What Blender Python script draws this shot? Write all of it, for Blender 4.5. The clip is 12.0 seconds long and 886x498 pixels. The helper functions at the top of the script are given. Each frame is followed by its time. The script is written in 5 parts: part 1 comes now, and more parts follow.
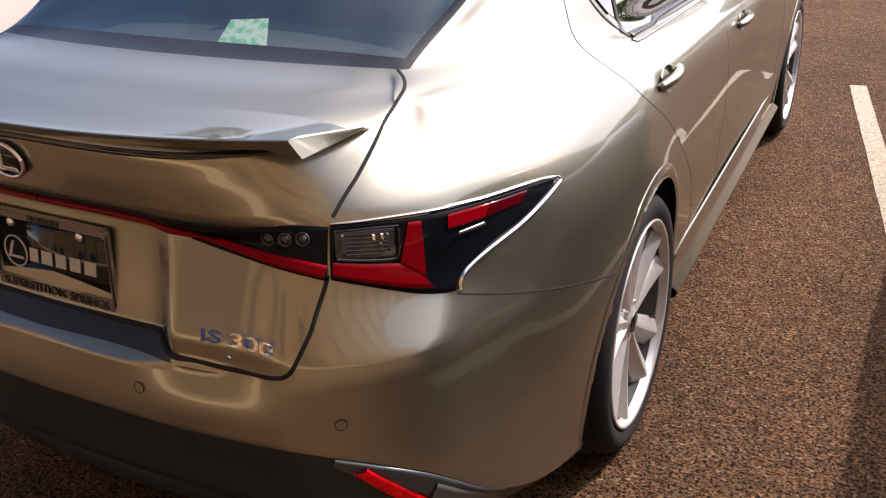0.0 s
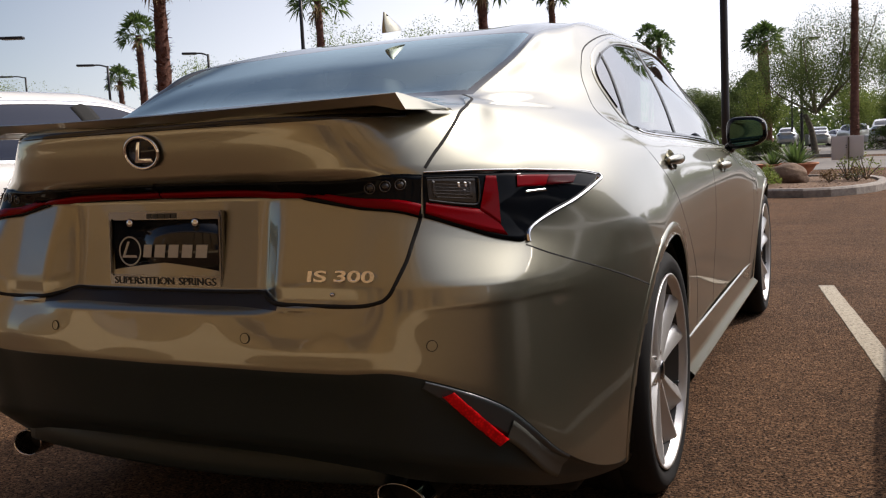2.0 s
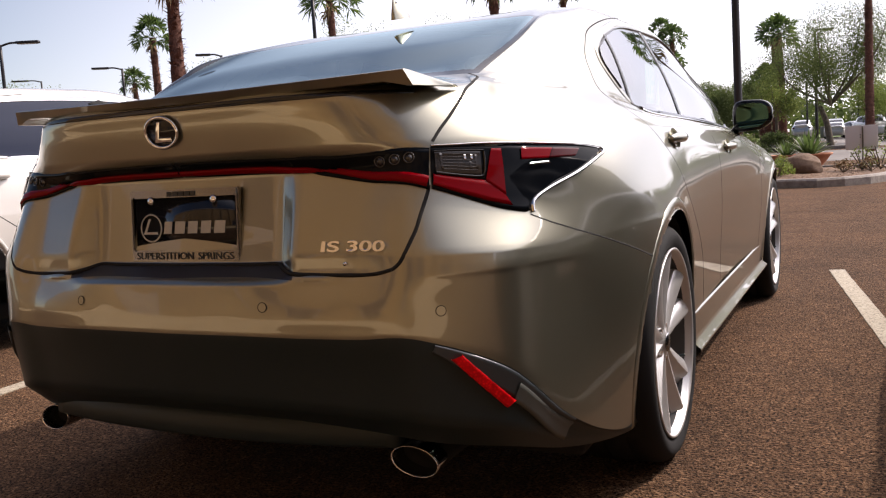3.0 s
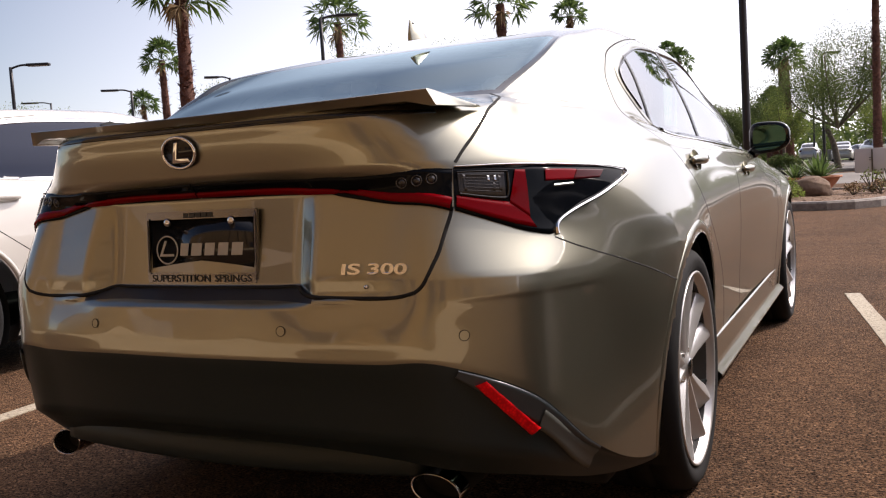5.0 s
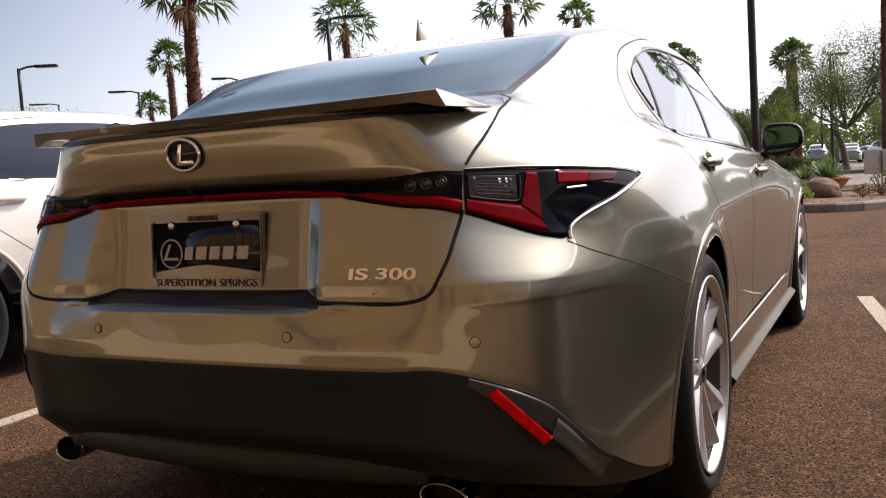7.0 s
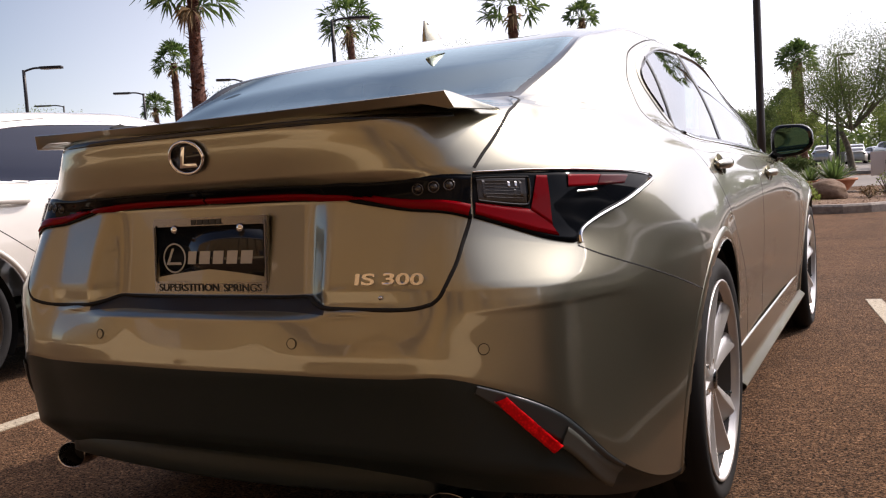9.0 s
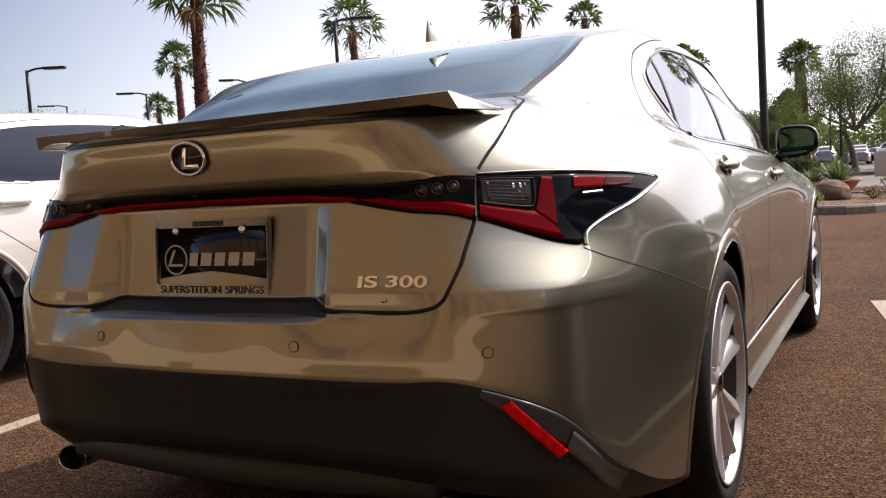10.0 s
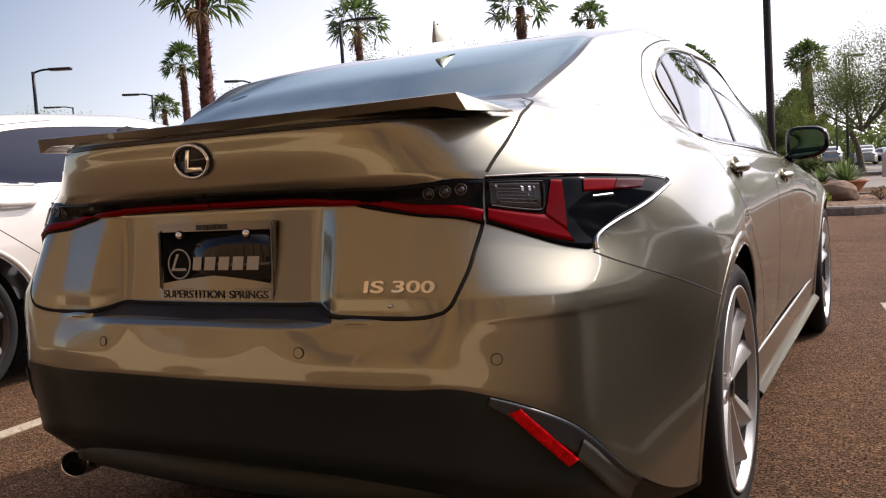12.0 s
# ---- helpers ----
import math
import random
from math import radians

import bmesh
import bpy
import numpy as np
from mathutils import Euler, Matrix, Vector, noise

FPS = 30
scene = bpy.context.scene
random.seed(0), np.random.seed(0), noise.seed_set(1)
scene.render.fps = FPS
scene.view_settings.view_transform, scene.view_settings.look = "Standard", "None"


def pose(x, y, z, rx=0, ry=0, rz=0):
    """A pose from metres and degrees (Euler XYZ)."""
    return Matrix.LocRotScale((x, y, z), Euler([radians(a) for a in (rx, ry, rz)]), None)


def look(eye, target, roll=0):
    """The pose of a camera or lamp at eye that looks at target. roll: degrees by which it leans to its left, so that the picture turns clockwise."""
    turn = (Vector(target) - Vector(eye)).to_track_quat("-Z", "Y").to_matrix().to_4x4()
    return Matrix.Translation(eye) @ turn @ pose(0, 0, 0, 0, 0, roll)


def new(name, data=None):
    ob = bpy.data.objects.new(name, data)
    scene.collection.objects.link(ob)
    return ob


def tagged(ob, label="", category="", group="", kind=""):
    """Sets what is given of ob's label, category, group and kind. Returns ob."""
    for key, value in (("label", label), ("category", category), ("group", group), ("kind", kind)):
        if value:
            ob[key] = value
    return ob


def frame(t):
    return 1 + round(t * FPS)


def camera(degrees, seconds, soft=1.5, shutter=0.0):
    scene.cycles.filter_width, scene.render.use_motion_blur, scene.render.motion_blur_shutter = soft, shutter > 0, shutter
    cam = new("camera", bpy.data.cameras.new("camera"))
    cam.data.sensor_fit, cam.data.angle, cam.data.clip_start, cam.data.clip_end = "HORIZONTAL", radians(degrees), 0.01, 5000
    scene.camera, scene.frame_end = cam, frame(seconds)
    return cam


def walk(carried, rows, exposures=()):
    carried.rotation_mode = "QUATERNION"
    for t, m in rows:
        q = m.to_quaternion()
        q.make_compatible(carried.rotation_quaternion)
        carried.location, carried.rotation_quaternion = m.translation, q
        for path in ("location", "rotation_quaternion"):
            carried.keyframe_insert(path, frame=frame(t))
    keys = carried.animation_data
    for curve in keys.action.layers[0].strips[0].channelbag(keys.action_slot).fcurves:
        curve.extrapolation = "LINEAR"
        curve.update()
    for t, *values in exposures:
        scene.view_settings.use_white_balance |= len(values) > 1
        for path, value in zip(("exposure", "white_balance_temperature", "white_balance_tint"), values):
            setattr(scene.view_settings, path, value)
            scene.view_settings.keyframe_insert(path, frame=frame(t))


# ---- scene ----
cam = camera(50.91, 12.0, soft=1.2)
# seconds, eye, pitch, lean to the left, yaw
PATH = [
    (0, (1.3818, -1.0309, 1.4986), -24.626, -2.562, 27.085),
    (0.5, (1.3608, -1.1287, 1.4624), -21.038, -2.447, 25.493),
    (1, (1.2438, -1.3480, 1.3573), -17.188, -2.461, 21.257),
    (1.2, (1.2452, -1.4139, 1.3013), -15.332, -1.102, 20.239),
    (1.3, (1.2658, -1.4372, 1.2485), -12.426, -1.228, 21.005),
    (1.5, (1.2866, -1.4636, 1.1554), -6.853, -1.600, 21.953),
    (2, (1.3721, -1.5269, 0.9545), -5.846, -2.800, 24.352),
    (2.5, (1.4057, -1.5617, 0.9088), -7.147, -4.013, 25.143),
    (3, (1.4166, -1.5977, 0.9043), -5.899, -3.618, 25.281),
    (3.5, (1.4101, -1.6055, 0.9039), -4.923, -3.372, 25.170),
    (5.5, (1.3598, -1.5628, 0.9050), -4.497, -3.526, 25.735),
    (6, (1.3547, -1.5542, 0.9060), -4.473, -3.480, 25.819),
    (6.5, (1.3493, -1.5458, 0.9068), -4.451, -3.491, 25.894),
    (7, (1.3444, -1.5371, 0.9074), -4.426, -3.484, 25.987),
    (9, (1.3225, -1.5069, 0.9118), -4.339, -3.496, 26.251),
    (9.5, (1.3178, -1.4986, 0.9127), -4.324, -3.466, 26.336),
    (10, (1.3121, -1.4909, 0.9137), -4.301, -3.461, 26.408),
    (10.5, (1.3085, -1.4834, 0.9149), -4.286, -3.485, 26.516),
    (11, (1.3034, -1.4766, 0.9162), -4.277, -3.505, 26.578),
    (11.5, (1.2982, -1.4690, 0.9174), -4.253, -3.477, 26.662),
    (12, (1.2934, -1.4618, 0.9185), -4.242, -3.498, 26.734),
]


def aim(eye, pitch, lean, yaw):
    p, y = radians(pitch), radians(yaw)
    way = Vector((-math.sin(y) * math.cos(p), math.cos(y) * math.cos(p), math.sin(p)))
    return look(eye, Vector(eye) + way, lean)


walk(cam, [(t, aim(eye, p, l, y)) for t, eye, p, l, y in PATH], [(0, .36, 6800, 21), (1.0, .34, 6800, 21), (1.5, .28, 6800, 19), (2.0, -.40, 6700, 13), (2.5, -.06, 6800, 19), (3.0, .0, 6800, 19), (3.5, -.04, 6800, 18), (12, -.04, 6800, 18)])
# ---- end path ----
from mathutils.bvhtree import BVHTree

# ---------------------------------------------------------------- light
SUN_AZ, SUN_EL = 40.0, 45.0  # degrees to the right of ahead, degrees up
world = bpy.data.worlds.new("world")
scene.world = world
world.use_nodes = True
wn = world.node_tree
sky = wn.nodes.new("ShaderNodeTexSky")
sky.sky_type, sky.sun_disc = "NISHITA", False
sky.sun_elevation, sky.sun_rotation = radians(SUN_EL), radians(SUN_AZ)
sky.air_density, sky.dust_density, sky.ozone_density = 1.0, 0.1, 3.0
wn.nodes["Background"].inputs[1].default_value = 0.095
# thin high cloud, thicker haze towards the horizon
wc, wt, wr, wm, wx, wg, wk = (wn.nodes.new("ShaderNode" + k) for k in ("TexCoord", "TexNoise", "ValToRGB", "MixRGB", "SeparateXYZ", "ValToRGB", "Math"))
wt.inputs["Scale"].default_value, wt.inputs["Detail"].default_value, wt.inputs["Roughness"].default_value = 2.2, 7.0, 0.6
wn.links.new(wc.outputs["Generated"], wt.inputs["Vector"])
wn.links.new(wc.outputs["Generated"], wx.inputs[0])
wn.links.new(wt.outputs[0], wr.inputs[0])
wr.color_ramp.elements[0].position, wr.color_ramp.elements[0].color = 0.42, (.0, .0, .0, 1)
wr.color_ramp.elements[1].position, wr.color_ramp.elements[1].color = 0.72, (.50, .50, .50, 1)
wn.links.new(wx.outputs[2], wg.inputs[0])
wg.color_ramp.elements[0].position, wg.color_ramp.elements[0].color = 0.03, (.85, .85, .85, 1)
wg.color_ramp.elements[1].position, wg.color_ramp.elements[1].color = 0.62, (0, 0, 0, 1)
for p, v in ((0.25, .45), (0.42, .30)):
    hz = wg.color_ramp.elements.new(p)
    hz.color = (v, v, v, 1)
wk.operation = "MAXIMUM"
# the haze is brightest under the sun and thin in the sky opposite
wd, wh, wb = (wn.nodes.new("ShaderNode" + k) for k in ("VectorMath", "MapRange", "MixRGB"))
wd.operation = "DOT_PRODUCT"
wn.links.new(wc.outputs["Generated"], wd.inputs[0])
wd.inputs[1].default_value = (math.sin(radians(SUN_AZ)), math.cos(radians(SUN_AZ)), 0)
for i, v in ((1, -.12), (2, .50), (3, .04), (4, 1.0)):
    wh.inputs[i].default_value = v
wn.links.new(wd.outputs["Value"], wh.inputs[0])
wb.blend_type = "MULTIPLY"
wb.inputs[0].default_value = 1.0
wn.links.new(wr.outputs[0], wk.inputs[0])
wn.links.new(wg.outputs[0], wk.inputs[1])
wn.links.new(wk.outputs[0], wb.inputs[1])
wn.links.new(wh.outputs[0], wb.inputs[2])
# a wide bright veil round the sun
ws, wv, wp = (wn.nodes.new("ShaderNode" + k) for k in ("VectorMath", "MapRange", "Math"))
ws.operation, wp.operation, wv.interpolation_type = "DOT_PRODUCT", "MAXIMUM", "SMOOTHSTEP"
wn.links.new(wc.outputs["Generated"], ws.inputs[0])
ws.inputs[1].default_value = (math.sin(radians(SUN_AZ)) * math.cos(radians(SUN_EL)), math.cos(radians(SUN_AZ)) * math.cos(radians(SUN_EL)), math.sin(radians(SUN_EL)))
for i, v in ((1, .42), (2, .95), (3, 0.0), (4, .9)):
    wv.inputs[i].default_value = v
wn.links.new(ws.outputs["Value"], wv.inputs[0])
wn.links.new(wb.outputs[0], wp.inputs[0])
wn.links.new(wv.outputs[0], wp.inputs[1])
wn.links.new(wp.outputs[0], wm.inputs[0])
wn.links.new(sky.outputs[0], wm.inputs[1])
wm.inputs[2].default_value = (21.5, 21.8, 23.6, 1)
# the aureole close to the sun
wa, wq = wn.nodes.new("ShaderNodeMapRange"), wn.nodes.new("ShaderNodeMixRGB")
wa.interpolation_type, wq.blend_type = "SMOOTHSTEP", "ADD"
for i, v in ((1, .80), (2, 1.0), (3, 0.0), (4, 1.0)):
    wa.inputs[i].default_value = v
wn.links.new(ws.outputs["Value"], wa.inputs[0])
wn.links.new(wa.outputs[0], wq.inputs[0])
wn.links.new(wm.outputs[0], wq.inputs[1])
wq.inputs[2].default_value = (30, 29.5, 28.5, 1)
wn.links.new(wq.outputs[0], wn.nodes["Background"].inputs[0])
sun_data = bpy.data.lights.new("sun", "SUN")
sun_data.energy, sun_data.angle, sun_data.color = 4.4, radians(0.7), (1.0, 0.92, 0.81)
sun = new("sun", sun_data)
sun_way = Vector((math.sin(radians(SUN_AZ)) * math.cos(radians(SUN_EL)), math.cos(radians(SUN_AZ)) * math.cos(radians(SUN_EL)), math.sin(radians(SUN_EL))))
sun.matrix_world = look(sun_way * 60, (0, 0, 0))


# ---------------------------------------------------------------- materials
def mat(name, color, rough=0.5, metal=0.0, **more):
    m = bpy.data.materials.new(name)
    m.use_nodes = True
    b = m.node_tree.nodes["Principled BSDF"]
    b.inputs["Base Color"].default_value = (*color, 1)
    b.inputs["Roughness"].default_value = rough
    b.inputs["Metallic"].default_value = metal
    for key, value in more.items():
        b.inputs[key.replace("_", " ")].default_value = value
    return m


def tex(m, kind, scale, **more):
    nt = m.node_tree
    c = nt.nodes.new("ShaderNodeTexCoord")
    n = nt.nodes.new(kind)
    nt.links.new(c.outputs["Object"], n.inputs["Vector"])
    n.inputs["Scale"].default_value = scale
    for key, value in more.items():
        n.inputs[key].default_value = value
    return n


def ramp(m, fac, stops):
    r = m.node_tree.nodes.new("ShaderNodeValToRGB")
    m.node_tree.links.new(fac, r.inputs[0])
    e = r.color_ramp.elements
    while len(e) < len(stops):
        e.new(0.5)
    for el, (p, c) in zip(e, stops):
        el.position, el.color = p, (*c, 1) if len(c) == 3 else c
    return r.outputs[0]


def bump(m, height, strength, distance):
    b = m.node_tree.nodes.new("ShaderNodeBump")
    b.inputs["Strength"].default_value, b.inputs["Distance"].default_value = strength, distance
    m.node_tree.links.new(height, b.inputs["Height"])
    m.node_tree.links.new(b.outputs[0], m.node_tree.nodes["Principled BSDF"].inputs["Normal"])


def into(m, socket, name):
    m.node_tree.links.new(socket, m.node_tree.nodes["Principled BSDF"].inputs[name])


def mixed(m, a, b, fac, blend="MIX"):
    n = m.node_tree.nodes.new("ShaderNodeMixRGB")
    n.blend_type = blend
    for i, v in enumerate((fac, a, b)):
        if isinstance(v, (int, float)):
            n.inputs[i].default_value = v
        elif isinstance(v, tuple):
            n.inputs[i].default_value = (*v, 1)
        else:
            m.node_tree.links.new(v, n.inputs[i])
    return n.outputs[0]


paint = mat("silver_metallic_paint", (0.30, 0.28, 0.23), 0.32, 0.92, Coat_Weight=1.0, Coat_Roughness=0.005, Coat_IOR=1.7)
fl = tex(paint, "ShaderNodeTexVoronoi", 2600.0)
into(paint, ramp(paint, fl.outputs["Color"], [(0.2, (0.268, 0.256, 0.196)), (0.9, (0.306, 0.290, 0.222))]), "Base Color")
black_plastic = mat("black_bumper_plastic", (.016, .0245, .0275), 0.40, Specular_IOR_Level=0.32)
bn = tex(black_plastic, "ShaderNodeTexNoise", 900.0)
bump(black_plastic, bn.outputs[0], 0.15, 0.0006)
gloss_black = mat("gloss_black", (0.008, 0.008, 0.009), 0.08)
dark = mat("dark_gap", (0.004, 0.004, 0.004), 0.9)
rubber = mat("tyre_rubber", (0.014, 0.014, 0.015), 0.8, Specular_IOR_Level=0.2)
chrome = mat("chrome", (0.75, 0.75, 0.76), 0.08, 1.0)


# ---------------------------------------------------------------- mesh helpers
def part(name, bm, material, parent=None, label="", smooth=True):
    me = bpy.data.meshes.new(name)
    bm.to_mesh(me)
    bm.free()
    for m in material if isinstance(material, (list, tuple)) else [material]:
        me.materials.append(m)
    if smooth:
        me.polygons.foreach_set("use_smooth", [True] * len(me.polygons))
    ob = new(name, me)
    if parent:
        ob.parent = parent
    if label:
        ob["label"] = label
    return ob


def empty(name, label, category, at=(0, 0, 0), turn=0.0, group="", kind=""):
    ob = new(name)
    ob.matrix_basis = pose(*at, 0, 0, turn)
    return tagged(ob, label, category, group, kind)


def from_arrays(name, verts, faces, normals, material, parent, label=""):
    me = bpy.data.meshes.new(name)
    me.from_pydata([tuple(v) for v in verts], [], [tuple(f) for f in faces])
    for m in material if isinstance(material, (list, tuple)) else [material]:
        me.materials.append(m)
    me.polygons.foreach_set("use_smooth", [True] * len(me.polygons))
    if normals is not None:
        me.normals_split_custom_set_from_vertices([tuple(n) for n in normals])
    ob = new(name, me)
    ob.parent = parent
    if label:
        ob["label"] = label
    return ob


# ---------------------------------------------------------------- the sedan's shell
# Each station runs from the lower edge up to the roof: half width, place along the car, height.
def S(*p):
    return np.array(p, float).reshape(-1, 3)


def fixed_y(y, xs, zs):
    return [v for x, z in zip(xs, zs) for v in (x, y, z)]


c0 = S(0, .14, .30, 0, .035, .385, 0, -.012, .50, 0, -.028, .562, 0, -.030, .615, 0, -.020, .662, 0, .04, .69, 0, .060, .79,
       0, .074, .885, 0, .028, .928, 0, .012, 1.0, 0, .014, 1.047, 0, .22, 1.075, 0, .41, 1.09, 0, .80, 1.222, 0, 1.18, 1.318, 0, 1.62, 1.383)
c2 = S(.56, .20, .285, .58, .12, .38, .59, .06, .485, .60, .02, .555, .60, .012, .615, .60, .022, .662, .59, .03, .70, .585, .085, .80,
       .585, .125, .885, .60, .10, .93, .60, .12, 1.0, .575, .20, 1.045, .54, .33, 1.07, .52, .452, 1.087, .525, .74, 1.192, .50, 1.03, 1.288, .34, 1.5, 1.372)
c3 = S(.70, .28, .265, .715, .19, .335, .725, .14, .42, .73, .105, .49, .735, .10, .59, .735, .11, .66, .73, .12, .71, .715, .155, .79,
       .70, .185, .88, .69, .17, .93, .655, .19, .985, .62, .25, 1.035, .59, .36, 1.065, .563, .468, 1.086, .592, .70, 1.182, .605, .90, 1.262, .42, 1.55, 1.376)
c4 = S(.765, .36, .225, .775, .32, .265, .783, .29, .31, .787, .265, .36, .796, .25, .52, .796, .25, .64, .79, .25, .71, .777, .25, .785,
       .765, .265, .88, .745, .28, .94, .70, .32, .995, .655, .37, 1.04, .625, .45, 1.065, .60, .56, 1.09, .622, .80, 1.192, .615, 1.02, 1.283, .43, 1.65, 1.381)
c5 = S(.812, .60, .185, .815, .58, .192, .818, .55, .20, .82, .53, .208, .846, .52, .44, .857, .52, .61, .856, .52, .70, .85, .52, .79,
       .838, .52, .885, .81, .52, .94, .765, .53, .99, .71, .55, 1.035, .67, .60, 1.065, .64, .70, 1.10, .645, .93, 1.215, .62, 1.16, 1.308, .43, 1.8, 1.386)
c6 = S(.85, .9, .20, .856, .9, .23, .862, .9, .26, .868, .9, .30, .895, .9, .50, .902, .9, .62, .902, .9, .70, .892, .9, .79,
       .872, .9, .885, .845, .9, .94, .80, .9, .985, .755, .92, 1.02, .715, .95, 1.06, .685, 1.0, 1.12, .665, 1.10, 1.22, .62, 1.30, 1.33, .44, 2.0, 1.39)
LOW = [.20, .23, .26, .30, .48, .61, .70, .79]
c7 = S(*fixed_y(1.35, [.85, .855, .862, .867, .882, .89, .889, .882, .868, .848, .815, .775, .748], LOW + [.885, .93, .965, .99, 1.003]),
       .725, 1.33, 1.08, .69, 1.35, 1.20, .63, 1.45, 1.335, .44, 2.05, 1.393)
c8 = S(*fixed_y(2.0, [.85, .852, .856, .86, .87, .88, .885, .886, .875, .855, .825, .79, .762], LOW + [.87, .915, .945, .965, .975]),
       .735, 2.0, 1.07, .695, 2.0, 1.20, .63, 2.0, 1.345, .42, 2.1, 1.398)
c9 = S(*fixed_y(2.9, [.85, .854, .858, .862, .872, .882, .887, .886, .878, .86, .83, .80, .77], LOW[:7] + [.78, .845, .88, .91, .925, .935]),
       .745, 2.85, 1.02, .69, 2.7, 1.16, .62, 2.45, 1.338, .40, 2.2, 1.40)
c10 = S(*fixed_y(3.4, [.855, .862, .868, .872, .888, .896, .894, .885, .868, .84, .80, .75, .70], LOW[:7] + [.77, .82, .855, .885, .91, .94]),
        .69, 3.25, 1.0, .64, 2.95, 1.16, .54, 2.58, 1.332, .30, 2.3, 1.40)
c11 = S(*fixed_y(4.0, [.85, .858, .865, .87, .888, .892, .885, .87, .845, .80, .74, .66], LOW[:6] + [.69, .735, .77, .80, .825, .85]),
        .55, 3.62, .95, .54, 3.45, 1.0, .48, 3.05, 1.16, .40, 2.64, 1.336, .20, 2.35, 1.40)
c12 = S(.74, 4.45, .20, .75, 4.46, .23, .755, 4.47, .27, .76, 4.475, .33, .77, 4.48, .48, .765, 4.47, .59, .73, 4.42, .67, .70, 4.38, .71,
        .66, 4.3, .74, .60, 4.2, .77, .54, 4.1, .80, .46, 3.95, .85, .38, 3.72, .96, .36, 3.52, 1.0, .32, 3.1, 1.16, .26, 2.67, 1.338, .12, 2.38, 1.402)
c13 = S(.40, 4.62, .20, .40, 4.63, .23, .40, 4.64, .27, .40, 4.65, .33, .40, 4.66, .48, .40, 4.64, .60, .40, 4.57, .665, .38, 4.48, .71,
        .36, 4.38, .735, .33, 4.26, .77, .30, 4.12, .81, .26, 3.97, .86, .20, 3.76, .965, .18, 3.55, 1.0, .16, 3.12, 1.165, .13, 2.68, 1.34, .06, 2.39, 1.403)
c14 = c13 * (0, 1, 1) + (0, .02, 0)


# the tail's corners are well rounded in plan
c2[:12, 1] += [-.04, .0, .01, .0, .008, .01, .01, .012, .015, .028, .045, .03]
c3[:12, 1] += [-.06, -.02, .01, .03, .055, .06, .06, .045, .03, .04, .055, .03]
c4[:12, 1] += [0, 0, .01, .03, .05, .05, .045, .03, .02, .025, .03, .01]


# the greenhouse leans in towards the roof
for c, a, b, e in ((c3, .008, .03, .03), (c4, .012, .035, .03), (c5, .012, .035, .03), (c6, .012, .035, .03), (c7, .012, .035, .03), (c8, .012, .035, .03), (c9, .012, .035, .03), (c10, .01, .03, .02)):
    c[14, 0] -= a
    c[15, 0] -= b
    c[16, 0] -= e
for c, a in ((c6, .1), (c7, .3), (c8, .7), (c9, 1), (c10, .8)):
    c[13:16, 0] -= np.array([.004, .014, .024]) * a


def between(x0, k):
    """A station between the middle and the tail's end, bowed like the bumper."""
    w = np.full((len(c0), 1), k * k)
    w[9:13] = k**5  # the upper lid stays flat for longer
    c = c0 * (1 - w) + c2 * w
    c[:, 0] = c2[:, 0] * k
    return c


c2[10], c2[11], c2[12] = (.602, .182, .985), (.594, .240, 1.034), (.562, .385, 1.066)
c3[10], c3[11] = (.652, .262, .985), (.622, .335, 1.036)
cA, cB, cM = between(0, .445), between(0, .54), between(0, .77)
cA[6], cA[7], cA[8] = (.268, .044, .692), (.266, .062, .79), (.262, .073, .885)  # edge of the recess round the plate
cB[6], cB[7], cB[8] = (.325, -.002, .676), (.322, .024, .79), (.315, .060, .885)
cM[6], cM[7], cM[8] = (.455, .011, .676), (.455, .042, .79), (.455, .076, .885)
c2[7], c2[8] = (.588, .058, .80), (.587, .098, .885)
c0[:3] = S(0, .06, .340, 0, -.010, .386, 0, -.026, .48)
c2[:3] = S(.586, .112, .298, .606, .040, .366, .607, .026, .46)
c3[:3] = S(.705, .205, .272, .728, .146, .335, .731, .138, .40)
# the bumper: one curve in plan, which leans forward a little above its widest line
for c, k in ((cA, .445), (cB, .54), (cM, .77)):
    c[:3] = c0[:3] * (1 - k * k) + c2[:3] * (k * k)
    c[:3, 0] = c2[:3, 0] * k
BUMPER = ((c0, 0, -.036, .545), (cA, .267, -.031, .545), (cB, .324, -.028, .544), (cM, .462, -.013, .5425), (c2, .600, .010, .5405), (c3, .735, .128, .466), (c4, .799, .288, .330))
for c, x, y, z in BUMPER:
    c[3], c[4], c[5] = (x, y - .004, z), (x, y, .604), (x, y + .008, .656)
cB[5, 1], cM[5, 1], c2[5, 1], c3[5, 1], c4[5, 1] = -.012, .004, .012, .129, .288
c2[6], c3[6], c4[6] = (.600, .015, .682), (.736, .131, .682), (.800, .290, .68)
c5[:8] = S(.842, .60, .19, .845, .59, .198, .848, .575, .206, .850, .56, .215, .868, .535, .43, .876, .52, .61, .874, .52, .70, .864, .52, .79)
c6[4:8, 0] += .012, .013, .012, .008
c7[4:8, 0] += .004
c3[7], c3[8], c4[7], c4[8] = (.721, .197, .79), (.708, .207, .88), (.777, .303, .785), (.765, .303, .88)
STATIONS = np.stack([c0, cA, cB, cM, c2, c3, c4, c5, c6, c7, c8, c9, c10, c11, c12, c13, c14], 1)
ridge = np.stack([np.zeros(17), np.linspace(2.1, 2.4, 17), np.full(17, 1.404)], 1)[None]
